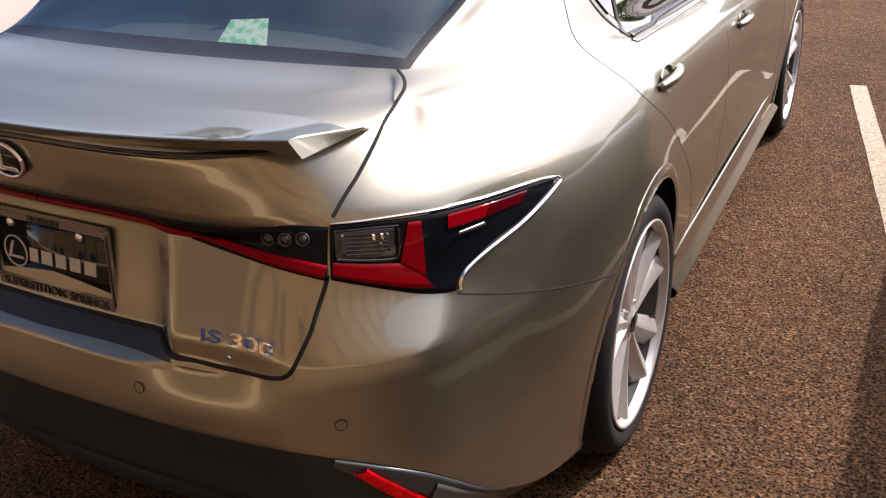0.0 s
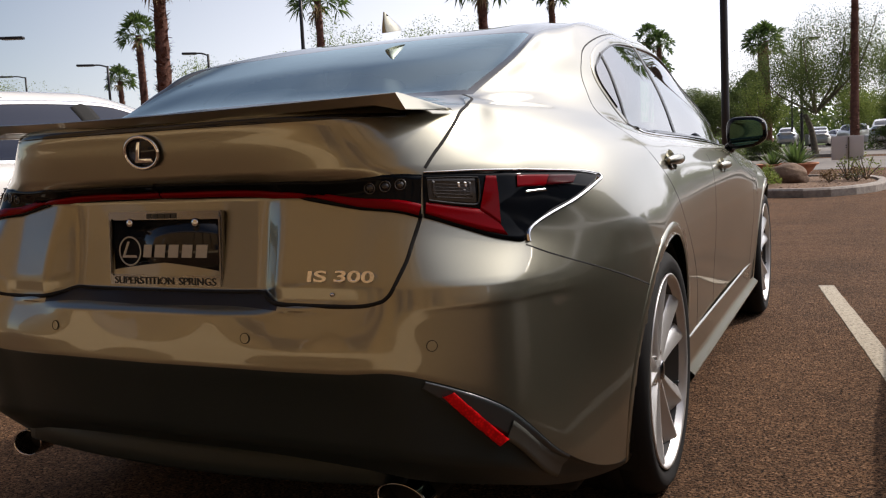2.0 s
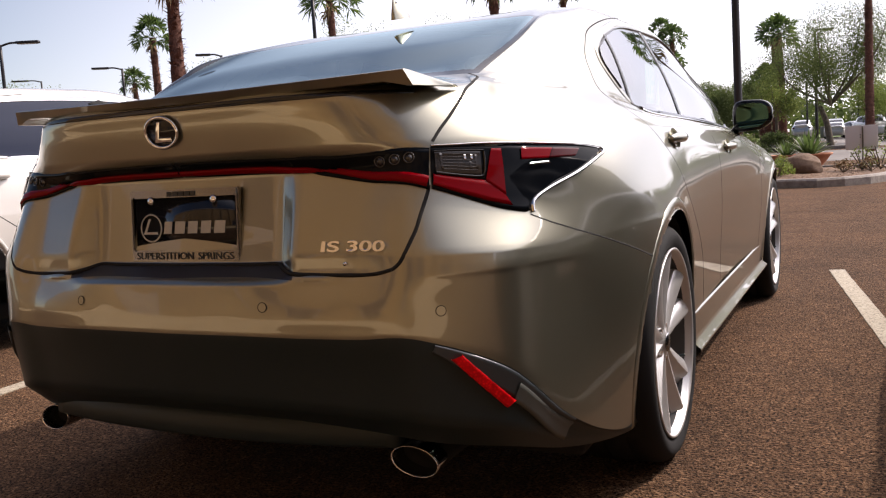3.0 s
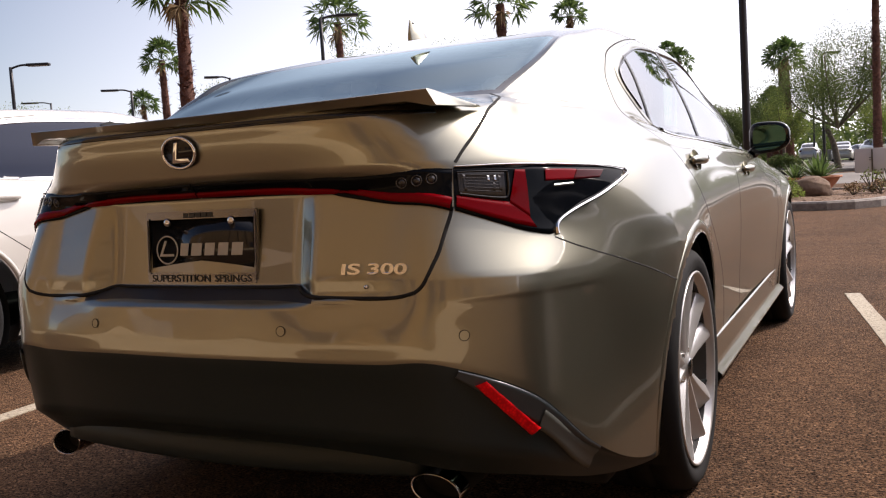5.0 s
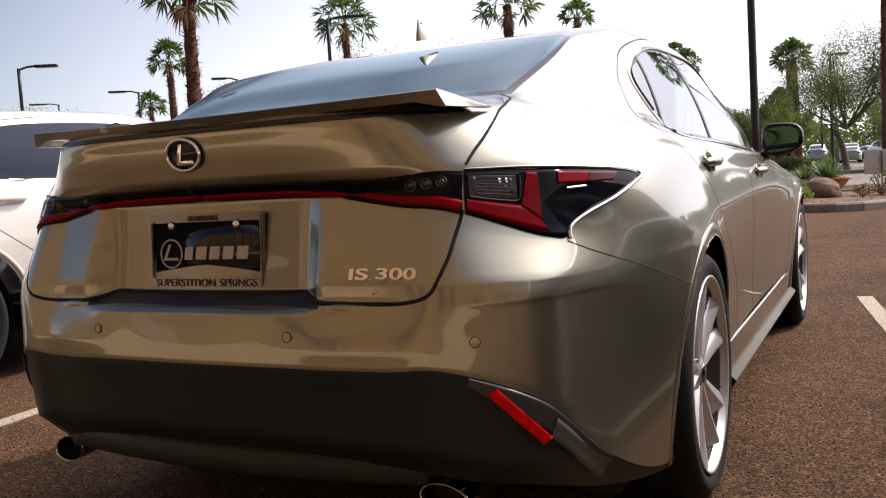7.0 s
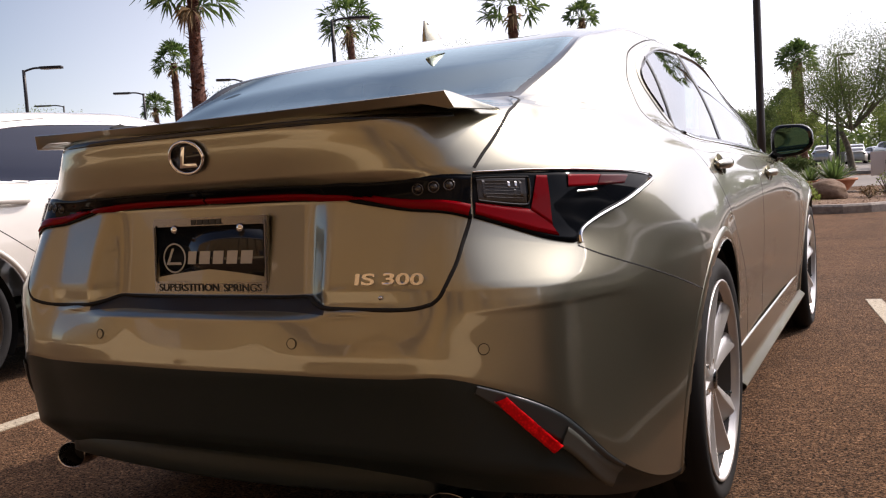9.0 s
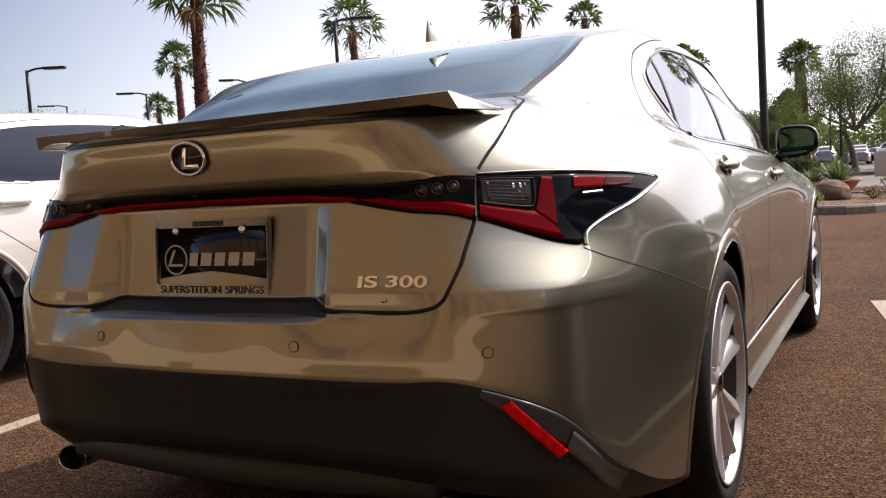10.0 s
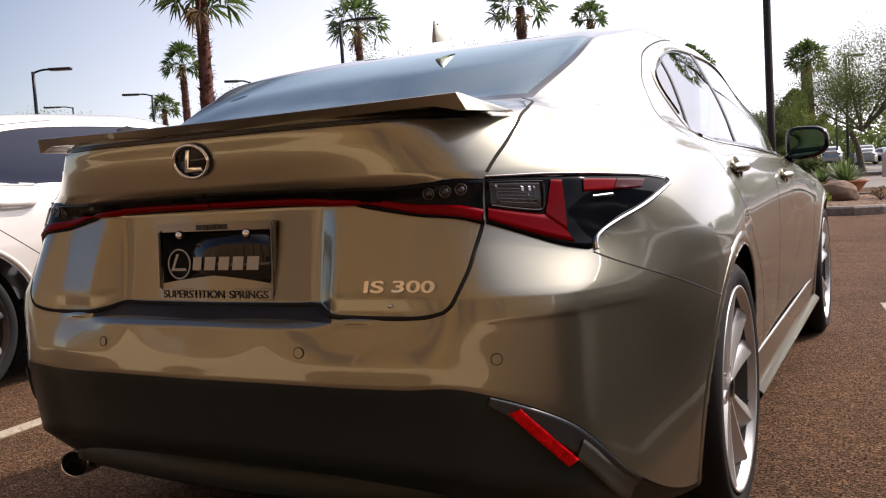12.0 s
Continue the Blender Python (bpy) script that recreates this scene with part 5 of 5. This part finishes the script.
tree((-34.0, 47.2, 0), 6.6, 11.0, leaf_a, "broad palo verde tree with fine light-green leaves", 3, 9000, .19)
tree((-28.5, 52.0, 0), 6.0, 9.0, leaf_a, "broad palo verde tree with fine light-green leaves", 4, 7500, .19)
tree((-22.1, 43.5, 0), 7.3, 8.5, leaf_a, "broad palo verde tree with fine light-green leaves", 5, 9000, .18)
tree((-52.5, 47.4, 0), 7.2, 8.0, leaf_a, "thin desert tree with sparse feathery leaves", 6, 2200, .18)
tree((-62.0, 52.0, 0), 6.8, 8.0, leaf_a, "thin desert tree with sparse feathery leaves", 16, 2000, .18)
tree((-.6, 46.6, 0), 6.7, 7.2, leaf_b, "spreading tree with open limbs and fine leaves", 7, 6200, .13, .30)
tree((-9.8, 77.9, 0), 5.2, 6.5, leaf_b, "dark green rounded tree on the lawn's edge", 8, 6000, .22)
tree((-3.9, 56.15, 0), 4.4, 2.7, leaf_a, "slim palo verde tree with fine light-green leaves", 9, 1500, .16, .45)
tree((4.3, 58.5, 0), 6.6, 7.5, leaf_b, "spreading tree with open limbs and fine leaves", 10, 5200, .16, .3)
tree((2.2, 82, 0), 5.0, 7.0, leaf_a, "broad palo verde tree with fine light-green leaves", 11, 5000, .2)
tree((8.5, 70, 0), 6.4, 8.0, leaf_b, "spreading tree with open limbs and fine leaves", 12, 3200, .18, .3)
tree((-17.5, 95, 0), 5.5, 9.0, leaf_a, "broad palo verde tree with fine light-green leaves", 13, 5200, .24)

rng = random.Random(77)
centres = [Vector((x, rng.uniform(150, 185), rng.uniform(.5, 5.5))) for x in np.linspace(-200, 160, 420)]
verts, faces = leaf_cloud(rng, centres, 60000, 1.0, 2.0)
tagged(from_arrays("far_woods", verts, faces, None, leaf_b, None), "distant line of green trees beyond the lawn", "woods", kind="stuff")


def bush(at, r, h, leaf, label, seed, count=1600, size=.07):
    rng = random.Random(seed)
    top = empty("bush", label, "bush", at)
    tips = []
    for k in range(26):
        a, e = rng.uniform(0, 6.283), rng.uniform(0.05, 1.45)
        tip = Vector((r * math.cos(a) * math.cos(e), r * math.sin(a) * math.cos(e), h * math.sin(e) * .9))
        tips.append(tip * rng.uniform(.75, 1))
        if k < 9:
            part("stem", tube([(0, 0, -.03), tip * .5, tip], .012 * h + .004, 4, 5), tree_bark, top)
    verts, faces = leaf_cloud(rng, tips, count, size, r * .16, 0)
    from_arrays("foliage", [(v.x, v.y, max(v.z, .0)) for v in verts], faces, None, leaf, top)
    return top


for i, (x, y, r, h) in enumerate([(-5.4, 38.0, 1.0, 1.0), (-3.9, 38.4, 1.0, 1.05), (-2.6, 41.5, 1.0, .8), (2.6, 56, 1.1, 1.3), (3.4, 66, 1.2, 1.0)]):
    bush((x, y, .0), r, h, leaf_b, "clipped round dark green shrub", 90 + i, 2600, .11)


def agave(at, r, seed, label, count=46):
    rng = random.Random(seed)
    top = empty("agave", label, "plant", at)
    for k in range(count):
        a = k * 2.39996
        el = radians(82 - 66 * (k / count)**.8)
        L = r * rng.uniform(.85, 1.1)
        d = Vector((math.cos(a) * math.cos(el), math.sin(a) * math.cos(el), math.sin(el)))
        s = Vector((-math.sin(a), math.cos(a), 0))
        u = s.cross(d)
        rows = []
        for t in (0, .25, .55, .8, 1.0):
            c = d * L * t + Vector((0, 0, -.10 * L * t * t))
            w = .034 * r / .45 * (1.0 - t)**.7 * (0.75 + t * .9) + .001
            rows.append([c - s * w + u * w * .3, c, c + s * w + u * w * .3])
        part("leaf", sheet(rows), agave_leaf, top)
    return top


def bowl_pot(at, r, h, label):
    return tagged(with_pose(part("flower_pot", (lambda bm: (bm.transform(Matrix.Rotation(-math.pi / 2, 4, "Y")), bm)[1])(lathe([(0, 0), (r * .55, 0), (r * .62, .02), (r * .88, h * .6), (r * .97, h * .86), (r * 1.04, h * .88), (r * 1.05, h), (r * .95, h), (r * .92, h * .85), (0, h * .84)], 40)), terracotta), at), label, "flower pot")


def with_pose(ob, at, turn=0):
    ob.matrix_basis = pose(*at, 0, 0, turn)
    return ob


bowl_pot((.06, 17.5, .15), .56, .30, "wide terracotta bowl planted with agave")
agave((.22, 17.5, .40), .55, 5, "green spiky agave in a terracotta bowl", 54)
agave((-.18, 17.4, .40), .38, 6, "green spiky agave in a terracotta bowl", 36)
bowl_pot((-1.35, 19.6, .15), .55, .30, "wide terracotta bowl planted with agave")
agave((-1.4, 19.6, .40), .46, 8, "green spiky agave in a terracotta bowl", 44)
bush((-1.9, 21.5, .1), .8, 1.05, leaf_b, "clipped round dark green shrub", 33, 2000, .08)


def boulder(at, r, seed, label):
    bm = bmesh.new()
    bmesh.ops.create_icosphere(bm, subdivisions=4, radius=1)
    off = Vector((seed * 3.1, 0, 0))
    for v in bm.verts:
        k = 1 + .22 * noise.noise(v.co * 1.3 + off) + .07 * noise.noise(v.co * 4 + off)
        v.co = Vector((v.co.x * r * 1.25, v.co.y * r, max(v.co.z, -.4) * r * .82)) * k
    return tagged(with_pose(part("boulder", bm, boulder_mat), at), label, "boulder")


boulder((.16, 16.2, .24), .30, 1, "rounded brown boulder on the gravel bed")
boulder((-.62, 15.7, .24), .27, 2, "rounded brown boulder on the gravel bed")
bush((-.15, 15.35, .14), .26, .34, leaf_a, "small green shrub beside a boulder", 21, 700, .05)
for i, (x, y, r, h) in enumerate([(1.15, 17.0, .30, .42), (1.45, 17.2, .28, .5), (.85, 16.3, .20, .22), (1.3, 16.6, .25, .25)]):
    bush((x, y, .14), r, h, leaf_a if i < 2 else dry_leaf, "thin small green desert shrub" if i < 2 else "low dry brown desert shrub", 60 + i, 150 if i < 2 else 260, .045)


# ---------------------------------------------------------------- poles, sign, fence
def lamp_pole(at, h, r, label, turn=0.0, arm=1.4, base=True):
    top = empty("street_lamp", label, "street lamp", at, turn, "car park lamps")
    part("pole", tube([(0, 0, 0), (0, 0, h)], lambda t: r * (1 - .25 * t), 6, 12), pole_mat, top)
    if base:
        part("footing", (lambda bm: (bm.transform(Matrix.Rotation(-math.pi / 2, 4, "Y")), bm)[1])(lathe([(0, .06), (r * 2.2, .06), (r * 2.4, .04), (r * 2.4, -.1)], 20)), pole_mat, top)
    part("arm", tube([(0, 0, h - .06), (arm * .25, 0, h + .05), (arm * .5, 0, h + .05)], r * .5, 6, 8), pole_mat, top)
    head = part("lamp_head", box(arm * .42, arm, -.16, .16, h, h + .10, .03), pole_mat, top)
    part("diffuser", box(arm * .5, arm * .95, -.12, .12, h - .012, h - .002), white_ink, head, smooth=False)
    return top


lamp_pole((-1.16, 18.39, .10), 9.2, .085, "tall dark car park lamp in the planter", 90)
for (x, y, h, tn, arm) in ((-29.5, 24.7, 6.15, 30, 1.5), (-53.67, 48.5, 7.9, 220, 2.0), (-36.43, 38.48, 6.64, 220, 1.6), (-29.27, 38.07, 6.62, 220, 1.3), (-17.3, 28.17, 6.95, 30, 1.4), (-1.38, 49.48, 5.79, 20, .9), (-4.3, 88.4, 5.0, 40, .9), (-.1, 88.6, 4.4, 40, .9), (-14.10, 62.72, 6.62, 20, .8), (-42, 60, 5.4, 220, 1.8)):
    lamp_pole((x, y, 0), h, .085 if y < 60 else .10, "dark car park lamp with a flat head", tn, arm, False)

sign = empty("sign", "blank white sign board on a thin stake, seen from behind", "sign", (1.14, 17.25, .14))
sign_white = mat("sign_back", (.62, .60, .60), 0.6)
part("board", box(-.275, .275, -.006, .006, .34, .78, .004), sign_white, sign)
part("stake", tube([(.02, -.02, -.05), (.02, -.02, .76)], .014, 4, 8), tree_bark, sign)
for z in (.56, .60):
    part("bolt", box(-.03, -.005, -.016, -.006, z, z + .014), pole_mat, sign)

fence_white = mat("white_fence_paint", (.78, .77, .76), 0.5)
fence = empty("fence", "white painted rail fence on the pavement", "fence", (3.2, 41.4, .13))
for k in range(8):
    part("post", box(k * 2.2 - .06, k * 2.2 + .06, -.06, .06, -.02, 1.05, .015), fence_white, fence)
for z in (.22, .45, .68, .92):
    for k in range(7):
        part("rail", box(k * 2.2 + .06, k * 2.2 + 2.14, -.025, .025, z - .06, z + .06, .01), fence_white, fence)
for i, x in enumerate((-5.2, -3.4, 1.6)):
    ob = tagged(part("bin", box(x - .3, x + .3, 97, 97.6, .04, 1.1, .05), concrete), "squat tan litter bin by the lawn", "bin", "bins by the lawn")

# ---------------------------------------------------------------- other cars
pearl = mat("pearl_white_paint", (.55, .53, .50), 0.25, 0.0, Coat_Weight=1.0, Coat_Roughness=0.03)
dark_pane = mat("dark_privacy_glass", (.010, .015, .034), 0.03, Specular_IOR_Level=0.10)
alloy_dark = mat("dark_machined_alloy", (.10, .10, .105), 0.3, 0.9)
LIGHT = {"white": pearl, "silver": mat("grey_silver_paint", (.42, .42, .42), 0.3, 0.7, Coat_Weight=1.0), "black": mat("black_paint", (.012, .013, .016), 0.15, 0.2, Coat_Weight=1.0),
         "blue": mat("blue_paint", (.02, .13, .45), 0.2, 0.2, Coat_Weight=1.0), "navy": mat("navy_paint", (.012, .02, .05), 0.2, 0.3, Coat_Weight=1.0)}


def neighbour(name_label, at, turn, colour, tall, fine=True, long=1.0):
    """A parked car of the same build as the sedan, higher by the factor tall."""
    top = empty("parked_car", name_label, "car", at, turn, "parked cars")
    body = [p for k, v in PANEL.items() if k not in ("arch", "rear_window", "windshield", "pane", "window_border") for p in v]
    low = [p for p in PANEL["lower_bumper"]]
    if fine:
        shell_part("body", [p for p in body if p not in set(low)], colour, top, (1, -1), "", tall, long)
        shell_part("lower_bumper", low, black_plastic, top, (1, -1), "", tall, long)
        shell_part("rear_window", PANEL["rear_window"] + PANEL["window_border"], dark_pane, top, (1, -1), "", tall, long)
        shell_part("windshield", PANEL["windshield"], side_glass, top, (1, -1), "", tall, long)
        for side in (1, -1):
            shell_part("side_window", PANEL["pane"], dark_pane, top, (side,), "dark tinted side window", tall, long)

        def lifted(make):
            def run():
                bm = make()
                bm.transform(Matrix.Translation((0, 1, 0)) @ Matrix.Diagonal((1, long, tall, 1)) @ Matrix.Translation((0, -1, 0)))
                return bm
            return run
        both("window_trim", lifted(ribbon(trim_pts, .030, .004, 90, .001)), chrome, top, label="bright window surround")
        both("window_trim", lifted(ribbon(side_points([(1.24, 1.0), (1.3, .998), (2.0, .977), (2.9, .935), (3.14, .948)]), .024, .006, 60, .001)), chrome, top)
        both("pillar_trim", lifted(ribbon(side_points([(2.15, 1.312), (2.2, 1.2), (2.26, 1.1), (2.34, .975)]), .13, .004, 30, .001)), dark, top)
        both("door_seam", lifted(ribbon(side_points([(1.72, 1.337), (1.42, 1.299), (1.14, 1.240), (1.03, 1.18), (.98, 1.11), (.945, 1.03), (1.0, .93), (1.16, .82), (1.35, .68), (1.55, .52), (1.61, .40), (1.62, .25)]), .005, .0005, 70)), dark, top)
        both("door_seam", lifted(ribbon(side_points([(2.25, .98), (2.24, .8), (2.2, .6), (2.16, .4), (2.15, .24)]), .005, .0005, 40)), dark, top)
        both("arch_trim", lifted(ribbon([(.9, 1.0 + (ARCH + .02) * math.cos(a), (HUB_Z + (ARCH + .02) * math.sin(a))) for a in [math.radians(200 - 220 * k / 24) for k in range(25)]], .03, .012, 60, -.001)), colour, top)
        for side in (1, -1):
            for y, z in ((1.30, .90), (2.30, .86)):
                q, n = on_skin((.9, y, z))
                y = 1 + (y - 1) * long
                part("door_handle", tube([(side * (q.x + .004), y - .13, z * tall), (side * (q.x + .03), y - .09, z * tall), (side * (q.x + .036), y, z * tall), (side * (q.x + .03), y + .09, z * tall), (side * (q.x + .004), y + .13, z * tall)], lambda t: .016, 16, 10, 1.2), colour, top)
            for y in (1.0, 1 + 2.8 * long):
                wheel(top, (.897 * side, y, HUB_Z), side, 0, alloy_dark)
                rows = [[Vector((x * side, y + (ARCH - .002) * math.cos(a), HUB_Z + (ARCH - .002) * math.sin(a))) for x in (.875, .6, .56)] for a in [radians(-28 + 236 * k / 30) for k in range(31)]]
                part("wheel_house", sheet(rows), dark, top)
        part("underbody", box(-.78, .78, .4, 4.4, .17, .26, .02), dark, top)
    else:
        rr, cc = range(0, NR - 3, 3), range(0, NC - 4, 4)
        sets = {"body": [], "window": []}
        for r in rr:
            for c in cc:
                p = shell[min(r + 1, NR - 1), min(c + 2, NC - 1)]
                k = panel(*p, r + 1, c + 2)
                if k == "arch":
                    continue
                sets["window" if k in ("pane", "rear_window", "windshield", "window_border") else "body"].append((r, c))
        for key, cells in sets.items():
            verts, faces = [], []
            for side in (1, -1):
                ids = {}
                for r, c in cells:
                    f = []
                    for a, b in ((r, c), (r, min(c + 4, NC - 1)), (min(r + 3, NR - 1), min(c + 4, NC - 1)), (min(r + 3, NR - 1), c)):
                        if (a, b) not in ids:
                            ids[a, b] = len(verts)
                            verts.append(shell[a, b] * (side, 1, tall))
                        f.append(ids[a, b])
                    faces.append(f if side > 0 else f[::-1])
            from_arrays(key, verts, faces, None, colour if key == "body" else dark_pane, top)
        for side in (1, -1):
            for y in AXLES:
                w = part("wheel", lathe([(.06, .0), (.22, -.01), (.24, .0), (.32, -.01), (.335, -.04), (.335, -.2), (.2, -.2)], 24), rubber, top)
                w.matrix_basis = pose(.88 * side, y, HUB_Z, 0, 0, 0 if side > 0 else 180)
                part("rim", lathe([(0, .004), (.21, .002)], 20), rim_silver, w)
            part("rear_lamp", box(side * .66 - .1, side * .66 + .1, .08, .2, .80 * tall, .90 * tall, .02), dark_red, top)
            part("head_lamp", box(side * .62 - .12, side * .62 + .12, 4.35, 4.5, .6 * tall, .68 * tall, .02), clear_lens, top)
    return top


neighbour("pearl white car with dark tinted windows and bright trim", (-3.58, .37, 0), 0, pearl, 1.035, True, 1.24)
neighbour("black car parked in the next stall", (2.84, -.30, 0), 0, mat("black_grey_paint", (.03, .03, .032), 0.25, 0.4, Coat_Weight=1.0), 1.0, False)
for (x, y, turn, col, tall, words) in ((-2.5, 88, 0, "silver", 1.28, "silver sport utility car seen from far"), (.25, 92, 0, "black", 1.25, "dark car in the far row"), (1.35, 90, 200, "silver", 1.0, "silver car in the far row"), (2.3, 84, 200, "silver", 1.25, "pale silver sport utility car in the far row"),
                                     (3.6, 88, 0, "navy", 1.3, "dark blue sport utility car seen from far"), (4.4, 64, 0, "silver", 1.3, "grey sport utility car seen from far"), (.3, 84, 0, "white", 1.0, "white sedan in the far row"), (7.5, 66, 0, "white", 1.1, "white car in the far row"),
                                     (-8.5, 95, 90, "black", 1.0, "dark car beyond the far row"), (-18.5, 19.6, 70, "blue", 1.0, "bright blue car in the next row"), (-22.5, 24.5, 70, "white", 1.0, "white car in the next row"), (-17, 36, 90, "black", 1.0, "dark car in the next row")):
    x -= .026 * y if y > 55 else 0
    neighbour(words, (x, y, 0), turn, LIGHT[col], tall, False)
balloon = empty("balloon", "orange balloon tied above a parked car", "balloon", (-17.3, 20.6, 0))
bm = bmesh.new()
bmesh.ops.create_uvsphere(bm, u_segments=24, v_segments=16, radius=.15)
for v in bm.verts:
    v.co.z = v.co.z * 1.15 if v.co.z > 0 else v.co.z * 1.3
    v.co.z += 1.78
part("skin", bm, mat("orange_rubber", (.85, .16, .01), 0.3), balloon)
part("string", tube([(0, 0, 0), (0, 0, 1.6)], .004, 3, 5), white_ink, balloon)

# ---------------------------------------------------------------- buildings
stucco = mat("tan_stucco", (.50, .40, .29), 0.9)
s1 = tex(stucco, "ShaderNodeTexNoise", 0.5, Detail=6.0)
into(stucco, ramp(stucco, s1.outputs[0], [(0.3, (.47, .345, .19)), (0.7, (.55, .42, .25))]), "Base Color")
wall_tan = mat("brown_tan_stucco", (.26, .19, .115), 0.9)
s2 = tex(wall_tan, "ShaderNodeTexNoise", 0.4, Detail=6.0)
into(wall_tan, ramp(wall_tan, s2.outputs[0], [(0.3, (.185, .112, .047)), (0.7, (.265, .165, .074))]), "Base Color")
stucco2 = mat("grey_brown_cladding", (.26, .22, .20), 0.8)
bldg = empty("building", "low tan showroom building with a flat roof", "building", (-80, 88, 0), 41)
part("wall", box(-9, 13, 0, 14, 0, 7.5, .05), stucco, bldg)
part("wall", box(-17, -8.6, -1.2, 12, 0, 7.7, .05), stucco2, bldg, "grey brown cladding")
part("parapet", box(-9.2, 13.2, -.2, 14.2, 7.5, 7.75, .03), stucco2, bldg)
for k in range(4):
    win = part("window", box(-6.5 + 4.6 * k, -3.0 + 4.6 * k, -.12, .1, .3, 3.0, .02), stucco2, bldg)
    part("pane", box(-6.35 + 4.6 * k, -3.15 + 4.6 * k, -.16, -.12, .45, 2.85), dark_pane, win, smooth=False)
part("logo", ring_mesh(1.5, .85, .2, Matrix.Translation((-5.2, -.2, 6.0)), 32, 8), chrome, bldg)
for k in range(6):
    part("logo_bar", box(-8.1 + k * 1.0, -7.5 + k * 1.0, -.2, 0, 4.3, 4.8), chrome, bldg, smooth=False)
# the unseen showroom behind the camera, which closes the place and covers sky in reflections
wall = empty("showroom", "plain tan stucco showroom wall across the drive", "building", (4, -9.0, 0))
part("wall", box(-30, 34, -8, 0, 0, 11.5, .05), wall_tan, wall)
part("parapet", box(-30.2, 34.2, -8.2, .25, 11.5, 12.1, .05), stucco2, wall)
part("doorway", box(-16, -14.2, -.05, .06, 0, 8.5, .02), stucco2, wall)
# dark windows added out of view to darken the wall's reflection
for k in (0, 1, 3, 4, 6, 8, 9, 11, 12, 14):
    win = part("window", box(-12.1 + k * 2.9, -10.5 + k * 2.9, -.02, .07, .45, 3.5, .02), stucco2, wall)
    part("pane", box(-12.0 + k * 2.9, -10.6 + k * 2.9, .07, .09, .55, 3.4), dark_pane, win, smooth=False)
for k in range(-5, 16):
    part("pilaster", box(-13 + k * 2.9, -12.5 + k * 2.9, 0, .28, 0, 11.4, .03), wall_tan, wall)
# pale slab added out of view to brighten the car's lower paint
slab("drive", [(-13, -9.0), (38, -9.0), (38, -3.6), (-13, -3.6)], .006, stucco, "unseen pale drive before the showroom, added to brighten reflections", "pavement")
